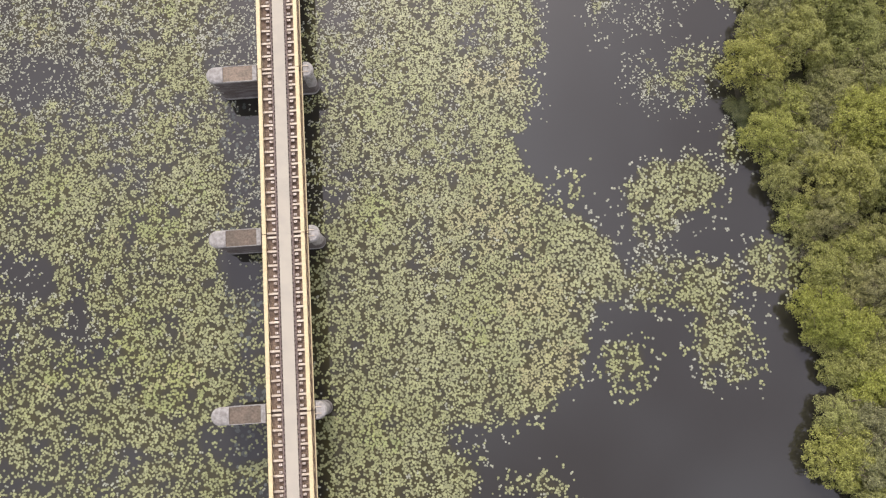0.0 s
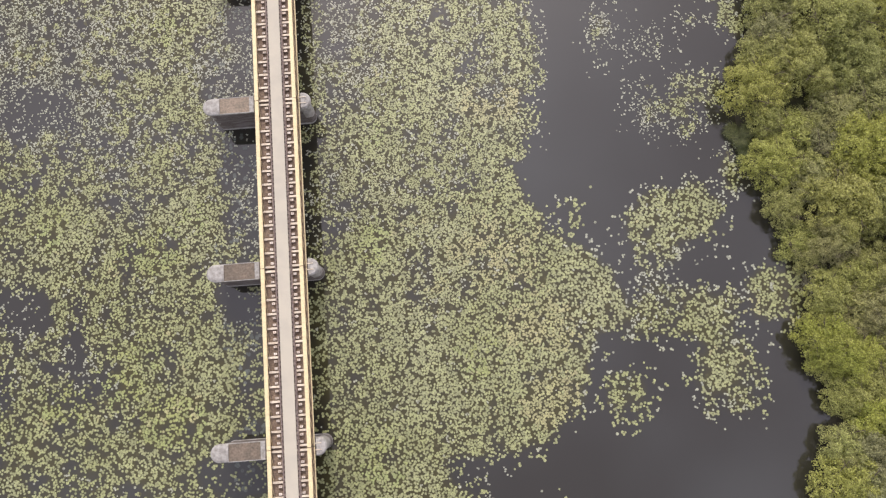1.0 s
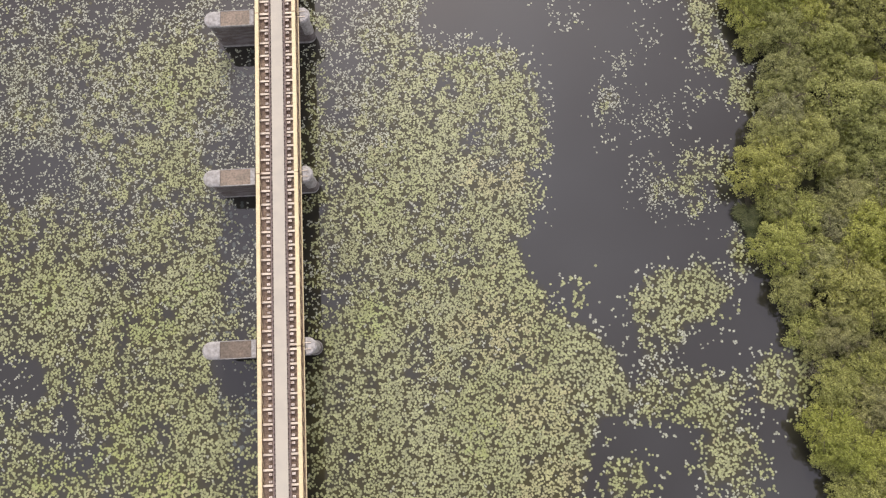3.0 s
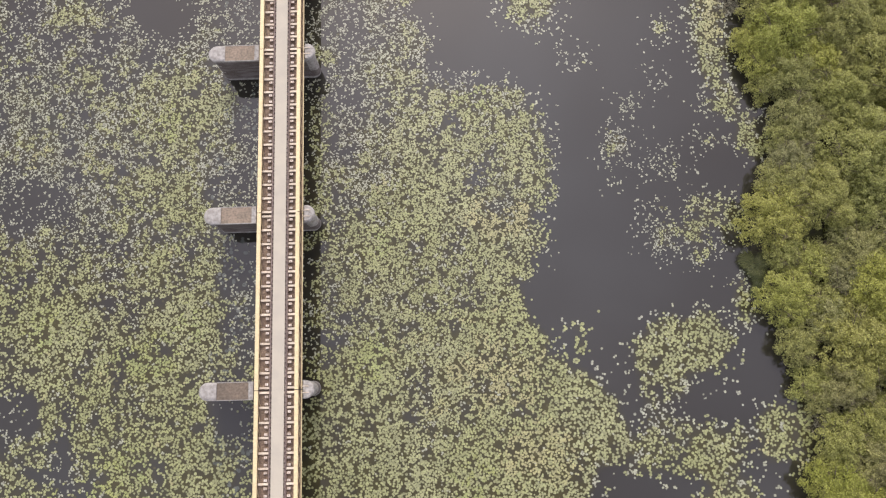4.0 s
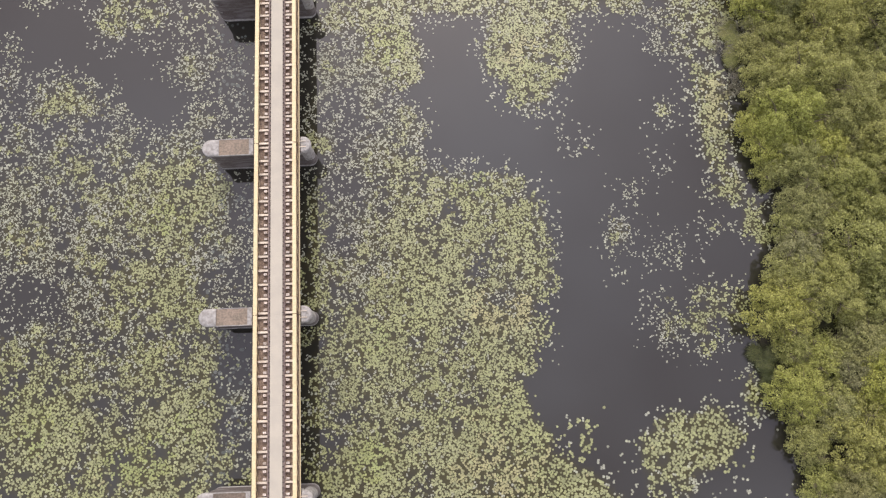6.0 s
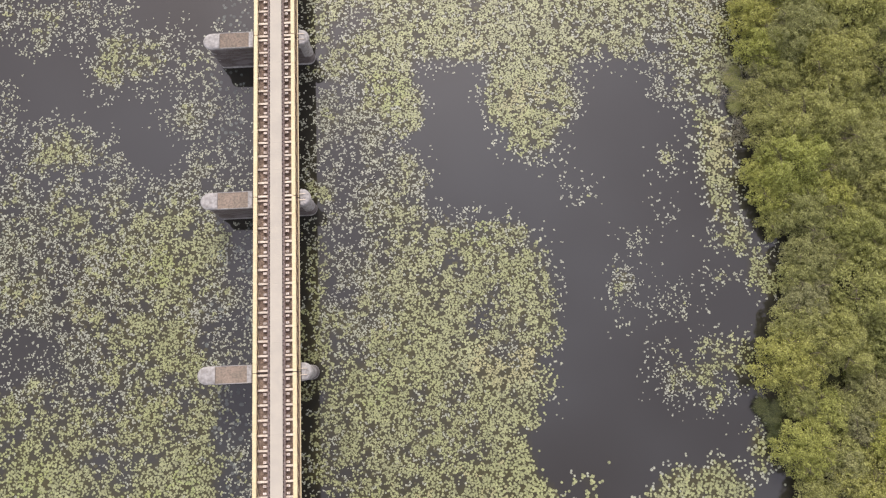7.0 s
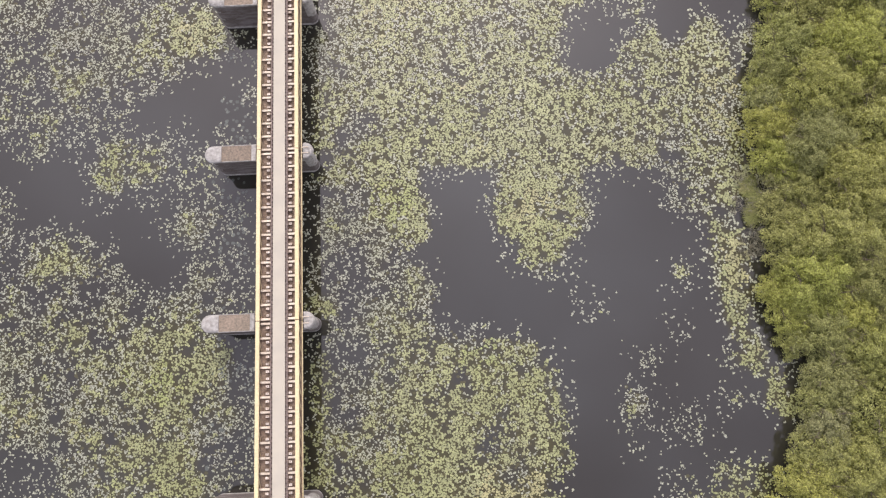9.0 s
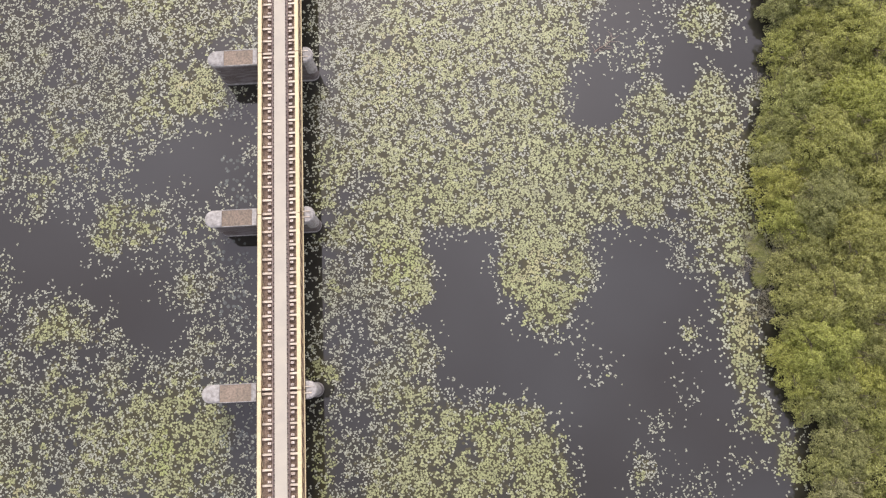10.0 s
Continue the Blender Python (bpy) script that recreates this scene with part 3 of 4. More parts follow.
def limb(bm, a, b, r0, r1, sides=6):
    a, b = Vector(a), Vector(b)
    along = (b - a).normalized()
    u = along.orthogonal().normalized()
    v = along.cross(u)
    rings = []
    for end, r in ((a, r0), (b, r1)):
        rings.append([bm.verts.new(end + (u * math.cos(2 * math.pi * k / sides) + v * math.sin(2 * math.pi * k / sides)) * r) for k in range(sides)])
    for k in range(sides):
        bm.faces.new((rings[0][k - 1], rings[0][k], rings[1][k], rings[1][k - 1]))
    bm.faces.new(rings[1])
    bm.faces.new(rings[0][::-1])


def stems_data(radius, height):
    bm = bmesh.new()
    for _ in range(5):
        a = rng.uniform(0, 2 * math.pi)
        p = Vector((0.12 * math.cos(a), 0.12 * math.sin(a), -0.3))
        r = 0.11
        for step in range(4):
            lean = radius * 0.17 * (step + 1)
            q = Vector((lean * math.cos(a), lean * math.sin(a), height * 0.21 * (step + 1)))
            limb(bm, p, q, r, r * 0.72)
            for _ in range(2):
                b = a + rng.uniform(-1.3, 1.3)
                limb(bm, q, q + Vector((0.3 * radius * math.cos(b), 0.3 * radius * math.sin(b), height * 0.13)), r * 0.4, r * 0.15, 4)
            p, r, a = q, r * 0.72, a + rng.uniform(-0.4, 0.4)
    return data_of("stem", bm, BARK)


# radius, height, leaves (0 green, 1 grey, 2 bright)
SORTS = [(3.0, 3.6, 0), (2.5, 3.0, 0), (4.1, 5.2, 0), (2.8, 3.4, 1), (3.7, 4.8, 1), (2.0, 2.3, 0), (1.9, 1.9, 1), (4.6, 5.8, 0), (2.8, 3.6, 2)]
LABELS = ["rounded yellow-green willow shrub on the bank", "rounded olive willow shrub on the bank", "tall yellow-green willow tree in the thicket", "grey-green willow shrub on the bank",
          "tall grey-green willow in the thicket", "low green willow bush at the water's edge", "low grey-brown bush at the water's edge", "tall leafy willow tree in the thicket", "bright yellow-green willow shrub in the thicket"]
KINDS = []
for radius, height, sort in SORTS:
    KINDS.append((crown_data(radius, height, int(1550 * radius ** 2), (LEAF, LEAF_GREY, LEAF_BRIGHT)[sort]), stems_data(radius, height)))


def shrub(kind, x, y, turn, size):
    name = "willow_tree" if kind in (2, 4, 7) else "willow_shrub"
    thing = tagged(new(name), LABELS[kind], "tree" if kind in (2, 4, 7) else "shrub", "willows of the thicket")
    share("crown", KINDS[kind][0], thing, Matrix.Identity(4))
    share("stem", KINDS[kind][1], thing, Matrix.Identity(4))
    thing.matrix_basis = Matrix.LocRotScale((x, y, max(0.0, ground_height(x, y)) - 0.05), Euler((0, 0, turn)), (size, size, size))
    return thing


placed = []
plant = random.Random(4)


def try_shrub(kind, x, y, size, close):
    r = SORTS[kind][0] * size
    if all((x - a) ** 2 + (y - b) ** 2 > (close * (r + c)) ** 2 for a, b, c in placed):
        placed.append((x, y, r))
        shrub(kind, x, y, plant.uniform(0, 6.28), size)


# open spots in the thicket: sedge, reeds, bare bushes, a dark hollow
placed.extend(((50.6, 10.9, 1.5), (50.6, 44.8, 1.2), (55.6, -4.4, 1.5), (54.6, 13.0, 1.0)))
# shrubs that stand out: kind, x, y, size
for kind, x, y, size in ((0, 51.5, 15.7, 1.12), (5, 52.9, 10.8, 0.6), (2, 56.6, 18.0, 0.9), (8, 54.9, -10.9, 1.05), (8, 57.6, -12.6, 1.0), (3, 57.6, -25.5, 1.12), (8, 59.0, -18.5, 0.95), (4, 57.2, -1.0, 0.75), 
                         (6, 53.0, 46.8, 1.0), (3, 54.2, 21.6, 1.0), (3, 58.4, 9.3, 0.9), (4, 59.6, 12.4, 0.8), (2, 54.6, 36.0, 0.95)):
    try_shrub(kind, x, y, size, 0.3)
y = -33.0
while y < 82:
    kind = plant.choice((0, 0, 1, 1, 3 if y < 24 else 0, 5, 0))
    size = plant.uniform(0.85, 1.1)
    r = SORTS[kind][0] * size
    edge_x = 0.35 + max(lerp_table(SHORE, y - 0.5 * r), lerp_table(SHORE, y), lerp_table(SHORE, y + 0.5 * r))
    try_shrub(kind, edge_x + 0.84 * r, y, size, 0.42)
    y += r * plant.uniform(0.7, 1.0)
for _ in range(2600):
    y, x = plant.uniform(-32, 80), plant.uniform(50, 66.0)
    kind = plant.choice((0, 2, 2, 2, 4 if y < 24 else 7, 7, 7))
    size = plant.uniform(0.8, 1.12)
    if x - lerp_table(SHORE, y) > SORTS[kind][0] * size * 0.95:
        try_shrub(kind, x, y, size, 0.56)
for _ in range(700):
    y, x = plant.uniform(-31, 79), plant.uniform(49, 65)
    kind = plant.choice((0, 1, 5, 3))
    if x - lerp_table(SHORE, y) > 1.9:
        try_shrub(kind, x, y, plant.uniform(0.8, 1.1), 0.46)


# ---- lily leaves ----
# y, x: far edge of the leaf field that lies along the bridge
FIELD = [(-40, 19.5), (-26, 19.2), (-24, 18), (-22, 17.2), (-19.6, 17.3), (-19, 26), (-17.4, 29.2), (-14.2, 31.7), (-9.7, 33.3), (-5.2, 35.2), (-2.2, 34.7), (0.4, 31.6),
         (4.2, 28.4), (8.1, 26.1), (9.5, 26.1), (12.5, 27.6), (16.9, 27.9), (19.1, 29.6), (23.2, 30.7), (29.2, 29.3), (31.4, 27), (32.4, 22), (33.1, 17.5), (36.1, 17.2),
         (38.1, 16.6), (41.2, 15), (42, 14.7), (45, 16.2), (48.3, 16.3), (49.4, 18), (50.2, 33), (58, 33), (60, 32), (63, 32.2), (67, 33.6), (69.5, 35.4), (72.5, 36), (74.6, 37.4), (90, 37)]
# x, y: near and far edge of the field that crosses to the bank
CROSS_NEAR = [(16, 49.3), (22, 49.7), (34, 49.1), (39.8, 49.3), (41.9, 47), (44.5, 44), (48, 45), (54, 46)]
CROSS_FAR = [(30, 59.3), (36.7, 59.8), (38.2, 61), (38.9, 64.5), (41.2, 65.5), (42.6, 63.5), (43.2, 61.7), (45.1, 62.3), (46.1, 64.3), (47.9, 65.9), (49.2, 64), (49.7, 60.3), (51.7, 58.7), (54, 58.7)]
# x, y, half-widths, cover: clumps in the open water
CLUMPS = [(43.3, 15.4, 5.2, 3.4, 0.27), (41.2, 15.0, 1.6, 1.4, 0.32), (45.6, 14.6, 1.8, 1.4, 0.32), (39.8, 22.9, 4.3, 2.0, 0.13), (42.1, 2.9, 5.4, 3.2, 0.5), (39.7, -0.6, 3.0, 2.4, 0.4),
          (44.4, 6.5, 0.8, 1.7, 0.25), (39.3, -6.5, 4.9, 3.5, 0.36), (44.2, -6.9, 4.1, 3.0, 0.4), (51.1, -5.8, 3.2, 3.0, 0.42), (47.5, -5.4, 2.6, 2.2, 0.38), (45.7, -13.4, 3.4, 4.2, 0.42), (34.9, -15.5, 2.6, 2.8, 0.38),
          (48.7, 7.7, 1.3, 3.0, 0.36), (32.0, 4.8, 1.0, 0.9, 0.36), (31.6, 2.7, 1.2, 0.9, 0.25), (25.1, -26.5, 4.7, 1.0, 0.32), (20.5, -19.6, 1.2, 1.2, 0.2), (19.3, -22.5, 1.1, 1.2, 0.22)]
CLUMPS_FAR = [(28.2, 45.2, 5.2, 4.7, 0.62), (28.4, 40.2, 3.8, 1.5, 0.24), (29.6, 38.2, 2.8, 0.9, 0.12), (31.9, 35.6, 0.6, 1.0, 0.3), (33.0, 34.2, 1.1, 0.8, 0.3), (41.9, 37.2, 0.9, 1.1, 0.36),
              (40.7, 32.2, 1.1, 1.0, 0.28), (37.2, 25.5, 1.7, 1.6, 0.32), (38.0, 29.2, 1.3, 1.1, 0.2), (40.4, 22.6, 4.1, 2.2, 0.13), (36.1, 20.2, 0.5, 0.5, 0.34), (47.3, 40.1, 2.4, 3.5, 0.56),
              (47.8, 36.2, 2.3, 3.9, 0.56), (47.9, 30.4, 2.2, 2.9, 0.34), (46.8, 24.3, 1.6, 0.9, 0.34), (50.8, 25.3, 1.4, 2.6, 0.6), (43.1, 44.6, 1.9, 1.7, 0.18), (13.5, 44.9, 3.0, 3.4, 0.5),
              (47.7, 71.6, 3.4, 3.1, 0.42), (43.8, 72.8, 3.1, 1.7, 0.16), (40.5, 67.0, 1.3, 4.4, 0.22), (37.2, 68.8, 3.1, 2.0, 0.13), (52.2, 62.8, 1.4, 2.0, 0.5), (47.8, 62.4, 1.9, 4.0, 0.5),
              (47.0, 52.5, 3.5, 5.5, 0.5)]
# the same in the far water on the bridge's other side
CLUMPS_WEST = [(-15.3, 51.7, 4.2, 3.8, 0.34), (-17.5, 48.0, 2.1, 1.6, 0.18), (-10.3, 50.9, 1.5, 1.2, 0.3), (-7.2, 49.8, 2.6, 1.8, 0.18), (-10.1, 45.1, 1.6, 1.4, 0.36), (-6.8, 45.4, 1.9, 1.5, 0.34),
               (-12.3, 46.2, 3.0, 1.6, 0.1), (-5.8, 54.6, 1.2, 0.8, 0.25), (-3.0, 58.4, 1.0, 2.5, 0.26), (-3.2, 44.9, 1.2, 2.5, 0.14), (-28.5, 47.7, 1.6, 1.8, 0.22), (-9.5, 55.0, 1.2, 0.8, 0.18),
               (-25.4, 56.1, 2.5, 1.7, 0.34), (-22.4, 62.9, 2.5, 2.7, 0.38), (-8.6, 66.2, 3.0, 2.3, 0.66), (-21.8, 40.6, 5.0, 2.6, 0.42), (-9.7, 51.6, 4.4, 4.0, 0.17), (-7.8, 45.2, 4.2, 2.4, 0.2)]
# x, y: between these lines the water there lies open
WEST_NEAR = [(-29, 45.6), (-25.3, 45.8), (-21.7, 44.7), (-17.4, 42.2), (-15.8, 39.2), (-13.7, 37.1), (-9.6, 38.1), (-8, 41.2), (-5, 41.6), (-2, 41.8)]
WEST_FAR = [(-30, 54), (-26, 53.2), (-23.7, 54.3), (-20, 54.5), (-16.7, 57), (-14.6, 59.2), (-12.2, 60.8), (-9.7, 62.1), (-5.7, 63.7), (-2.2, 64)]
# x, y, half-widths, share of the leaves taken away
GAPS = [(42.8, -2.5, 2.5, 1.3, 0.9), (46.9, -8.8, 1.2, 1.1, 0.8), (48.0, 44.4, 1.7, 1.1, 0.9), (-26.1, 19.8, 4.3, 3.0, 0.75), (-26.8, -1.8, 4.4, 2.5, 0.75), (-21.2, -8.1, 3.5, 1.4, 0.5),
        (-3.5, 12.6, 2.2, 4.0, 0.6), (-4.0, -2.8, 2.5, 1.9, 0.9), (-5.0, -20.0, 3.2, 2.4, 0.85), (-3.2, -6.5, 1.9, 4.0, 0.4),
        (9.3, 54.8, 3.2, 1.5, 0.7), (9.5, 38.5, 4.5, 3.5, 0.3), (8.5, 31.0, 4.5, 2.2, 0.45), (-3.0, 14.8, 2.6, 1.8, 0.9), (-2.5, 31.8, 2.5, 1.8, 0.7), (-3.0, 29.0, 1.6, 4.0, 0.45),
        (-6.0, 69.9, 3.0, 1.2, 0.4), (-3.2, 63.0, 1.6, 2.0, 0.5)]
# x, y, half-widths, strength: lush yellow-green leaves, small pale ones, old tan ones
FRESH = [(-11.3, -14.5, 3.4, 2.5, 1.0), (-15.4, -8.5, 4.4, 3.6, 0.6), (-21.8, -11.6, 3.6, 2.4, 0.5), (10.2, 2.3, 1.9, 2.5, 0.7), (10.8, 14.1, 1.9, 2.0, 0.6), (20.1, -9.6, 3.6, 3.0, 0.45), (10.3, -19.8, 3.5, 3.0, 0.5),
         (-22.7, 6.3, 3.8, 2.6, 0.5), (-8.9, 6.6, 3.7, 3.2, 0.5), (-11.0, 28.0, 3.7, 2.9, 0.5), (-12.5, 3.5, 4.6, 2.9, 0.6), (21.7, 30.2, 2.3, 2.3, 0.6), (12.6, 46.7, 3.0, 3.0, 0.6), (-13.4, 28.4, 4.6, 2.9, 0.5)]
PALE = [(-25.1, 24.7, 7.0, 8.7, 1.0), (-16.4, 28.0, 5.6, 5.4, 0.6), (9.0, 24.0, 4.3, 6.7, 0.8), (-5.4, 18.6, 3.7, 3.9, 0.5), (9.0, 38.8, 4.9, 7.3, 1.0), (-7.0, 42.5, 6.0, 7.0, 0.8), (-23.2, 72.8, 10.2, 5.5, 0.6), (7.5, 64.4, 3.1, 6.0, 0.6),
        (-3.7, 25.3, 1.8, 5.0, 0.6), (-2.9, 6.2, 1.8, 4.4, 0.6)]
TAN = [(23.2, 0.2, 4.8, 3.7, 0.5), (26.7, -7.1, 4.2, 3.6, 0.5), (27.8, -14.7, 3.5, 3.0, 0.7), (15.8, -3.5, 3.0, 2.5, 0.35), (24.0, 16.6, 3.4, 2.2, 0.7), (-22.6, 24.2, 4.8, 3.0, 0.45),
       (48.4, 56.6, 2.7, 5.1, 0.6), (13.3, 68.1, 3.8, 4.0, 0.35), (-8.8, 66.6, 2.4, 2.6, 0.6), (-5.1, 46.3, 1.8, 1.8, 0.4), (28.1, 44.5, 4.0, 2.6, 0.4), (48.3, 38.5, 1.8, 4.0, 0.6)]


STEP = 0.5
GRID_X, GRID_Y = np.arange(-36, 57, STEP), np.arange(-36, 86, STEP)


def cover_map():
    """Share of the water that leaves cover, on a grid, with feathered edges."""
    xs, ys = np.meshgrid(GRID_X, GRID_Y)
    at = lambda rows, v: np.interp(v, [r[0] for r in rows], [r[1] for r in rows])  # noqa: E731
    right = xs > 4.0
    left = np.interp(xs, (-34, -26, -20, -11, -6, -4, 0), (0.32, 0.36, 0.42, 0.48, 0.46, 0.35, 0.22))
    left = left * np.interp(ys, (-30, -14, 0, 6, 18, 30, 38, 50, 60), (0.82, 0.9, 1.0, 1.0, 0.96, 0.87, 0.74, 0.7, 0.8))
    field = np.interp(ys, (-40, 10, 20, 32, 46, 52), (0.69, 0.67, 0.58, 0.45, 0.44, 0.63))
    near = np.minimum(1.0, np.interp(ys, (-10, 8, 18, 46, 52), (0.66, 0.60, 0.37, 0.42, 0.62)) + (xs - 4.2) / 14)
    c = np.where(xs + 0.7 < at(FIELD, ys), np.where(right, field * near, left), 0.0)
    c = np.where((xs > 4.2) & (xs < 7.0), np.maximum(c, 0.44), c)
    crossing = (xs > 30) & (at(CROSS_NEAR, xs) < ys) & (ys < at(CROSS_FAR, xs))
    c = np.where(crossing, np.maximum(c, np.interp(xs, (30, 40, 48), (0.5, 0.53, 0.62))), c)
    c = np.where((xs < -1) & (at(WEST_NEAR, xs) < ys) & (ys < at(WEST_FAR, xs)), 0.0, c)
    for cx, cy, rx, ry, share_ in CLUMPS + CLUMPS_FAR + CLUMPS_WEST:
        d = np.hypot((xs - cx) / rx, (ys - cy) / ry)
        c = np.maximum(c, 1.3 * share_ * np.clip((1.15 - d) / 0.4, 0, 1))
    for cx, cy, rx, ry, taken in GAPS:
        d = np.hypot((xs - cx) / rx, (ys - cy) / ry)
        c = c * (1 - taken * np.clip((1.15 - d) / 0.35, 0, 1))
    # feather: a narrow and a wide mean
    def mean(a, n):
        for axis in (0, 1):
            a = sum(np.roll(a, k, axis) for k in range(-n, n + 1)) / (2 * n + 1)
        return a
    c = 0.7 * mean(c, 1) + 0.3 * mean(c, 4)
    return np.where(xs > at(SHORE, ys) + 2.5, 0.0, c)


COVER = cover_map()


def cover(x, y):
    """Cover at a place, the map's edges bent by noise."""
    wx = 1.1 * noise.noise((x * 0.22, y * 0.22, 7.7)) + 1.0 * noise.noise((x * 0.6, y * 0.6, 1.7))
    wy = 1.1 * noise.noise((x * 0.22, y * 0.22, 17.7)) + 1.0 * noise.noise((x * 0.6, y * 0.6, 11.7))
    i, j = (x + wx - GRID_X[0]) / STEP, (y + wy - GRID_Y[0]) / STEP
    i, j = min(max(i, 0), len(GRID_X) - 2), min(max(j, 0), len(GRID_Y) - 2)
    a, b = int(i), int(j)
    u, v = i - a, j - b
    return (COVER[b, a] * (1 - u) + COVER[b, a + 1] * u) * (1 - v) + (COVER[b + 1, a] * (1 - u) + COVER[b + 1, a + 1] * u) * v


def on_pier(x, y):
    k = round((y + 0.25) / SPAN)
    return -5.6 < x < 5.3 and abs(y + 0.25 - k * SPAN) < 0.9


# y, usual radius of the leaves
LEAF_SIZE = [(-22, 0.122), (-6, 0.114), (10, 0.097), (26, 0.092), (80, 0.092)]


def patch(rows, x, y):
    """The strength of the patch that lies at a place, its rim feathered."""
    most = 0.0
    for cx, cy, rx, ry, strength in rows:
        d = math.hypot((x - cx) / rx, (y - cy) / ry)
        most = max(most, strength * min(1.0, max(0.0, (1.35 - d) / 0.7)))
    return most


def scatter_leaves():
    """Leaves as x, y, radius, sort (0 green, 1 tan, 2 pale, 3 fresh), crowded in knots."""
    grid, found = {}, []
    dart = random.Random(11)
    cell = 0.5

    def place(x, y, r, near, sort):
        i, j = int(x // cell), int(y // cell)
        for di in (-1, 0, 1):
            for dj in (-1, 0, 1):
                for a, b, q in grid.get((i + di, j + dj), ()):
                    if (x - a) ** 2 + (y - b) ** 2 < (near * (r + q)) ** 2:
                        return False
        grid.setdefault((i, j), []).append((x, y, r))
        found.append((x, y, r, sort))
        return True

    for _ in range(640000):
        x, y = dart.uniform(-34, 54.5), dart.uniform(-33, 83)
        c = cover(x, y)
        if c < 0.004 or on_pier(x, y) or x > lerp_table(SHORE, y) + 1.2:
            continue
        # lush patches have larger, greener, closer leaves
        fresh, old, pale = patch(FRESH, x, y), patch(TAN, x, y), patch(PALE, x, y)
        lush = noise.noise((x * 0.085, y * 0.085, 6.1)) + 0.7 * noise.noise((x * 0.24, y * 0.24, 4.4)) + 0.9 * fresh
        knots = 0.4 * noise.noise((x * 0.5, y * 0.5, 0.3)) + 0.75 * noise.noise((x * 1.1, y * 1.1, 5.2)) + 1.0 * noise.noise((x * 1.9, y * 1.9, 3.3))
        want = c * max(0.55, 1 + 0.36 * lush) * max(0.15, 0.95 + 1.6 * knots)
        base = 0.115 if x > 44 and y > 30 else 0.088 if x > 35 and 9 < y < 30 else 0.135 if x > 30 and y < 9 else lerp_table(LEAF_SIZE, y)
        size = (base + 0.018 * lush + 0.012 * min(1.0, want)) * (1 - 0.16 * pale)
        if dart.random() > -0.48 * math.log(1 - min(0.88, want)) * (0.102 / size) ** 1.5:
            continue
        hue = 0.35 * noise.noise((x * 0.11, y * 0.11, 2.2)) + 0.3 * noise.noise((x * 0.4, y * 0.4, 8.2)) + dart.gauss(0, 0.12)
        if want < 0.10 + 0.30 * dart.random() - 0.25 * lush + 0.0065 * (y - 6) + 0.4 * pale:
            sort = 2
        elif old + hue > 0.43:
            sort = 1
        elif fresh + hue > 0.56:
            sort = 3
        else:
            sort = 0
        size *= 0.88 if sort == 2 else 1.04
        r = min(0.22, max(0.055, dart.gauss(size, 0.02)))
        if not place(x, y, r, dart.uniform(0.6, 0.85), sort):
            continue
        # its neighbours, touching one another
        while dart.random() < 0.36 + 0.5 * min(1.0, want):
            q, a = min(0.22, max(0.055, dart.gauss(size, 0.02))), dart.uniform(0, 6.28)
            gap = (r + q) * dart.uniform(0.68, 0.95)
            u, v = x + gap * math.cos(a), y + gap * math.sin(a)
            if on_pier(u, v) or not place(u, v, q, 0.6, sort):
                break
            x, y, r = u, v, q
    return found


def water(found):
    """The lake's surface; where leaves lie close, sunken ones tint it and dull its mirror."""
    crowd = np.zeros((len(GRID_Y), len(GRID_X)))
    for x, y, r, _ in found:
        crowd[int((y - GRID_Y[0]) / STEP), int((x - GRID_X[0]) / STEP)] += math.pi * r * r / STEP ** 2
    for _ in range(2):
        for axis in (0, 1):
            crowd = (np.roll(crowd, 1, axis) + 2 * crowd + np.roll(crowd, -1, axis)) / 4
    xs, ys = [-420.0, -120.0, *(GRID_X + STEP / 2), 90.0], [-480.0, -120.0, *(GRID_Y + STEP / 2), 180.0, 560.0]
    weed = np.zeros((len(ys), len(xs)))
    weed[2:-2, 2:-1] = np.clip((crowd - 0.24) / 0.32, 0, 1)
    n = len(xs)
    verts = [(x, y, 0.0) for y in ys for x in xs]
    faces = [(b * n + a, b * n + a + 1, (b + 1) * n + a + 1, (b + 1) * n + a) for b in range(len(ys) - 1) for a in range(n - 1)]
    data = bpy.data.meshes.new("water")
    data.from_pydata(verts, [], faces)
    data.attributes.new("weed", "FLOAT", "POINT").data.foreach_set("value", weed.ravel())
    data.materials.append(WATER)
    tagged(new("water", data), "still dark lake water mirroring a cloudy sky", "water", kind="structure")


RIM = 8


def leaf_shape(dart, x, y, r, z):
    """A round floating leaf with a notch and a slightly lifted rim."""
    turn, oval = dart.uniform(0, 6.28), dart.uniform(0.82, 1.0)
    tx, ty = dart.gauss(0, 0.05), dart.gauss(0, 0.05)
    pts = [(x, y, z)]
    for k in range(RIM):
        a = 0.22 + (2 * math.pi - 0.44) * k / (RIM - 1)
        u, v = r * math.cos(a), r * oval * math.sin(a)
        px, py = u * math.cos(turn) - v * math.sin(turn), u * math.sin(turn) + v * math.cos(turn)
        pts.append((x + px, y + py, max(0.004, z + 0.004 + dart.uniform(0, 0.012) + tx * px + ty * py)))
    return pts


FAN = [(0, k, k + 1) for k in range(1, RIM)]


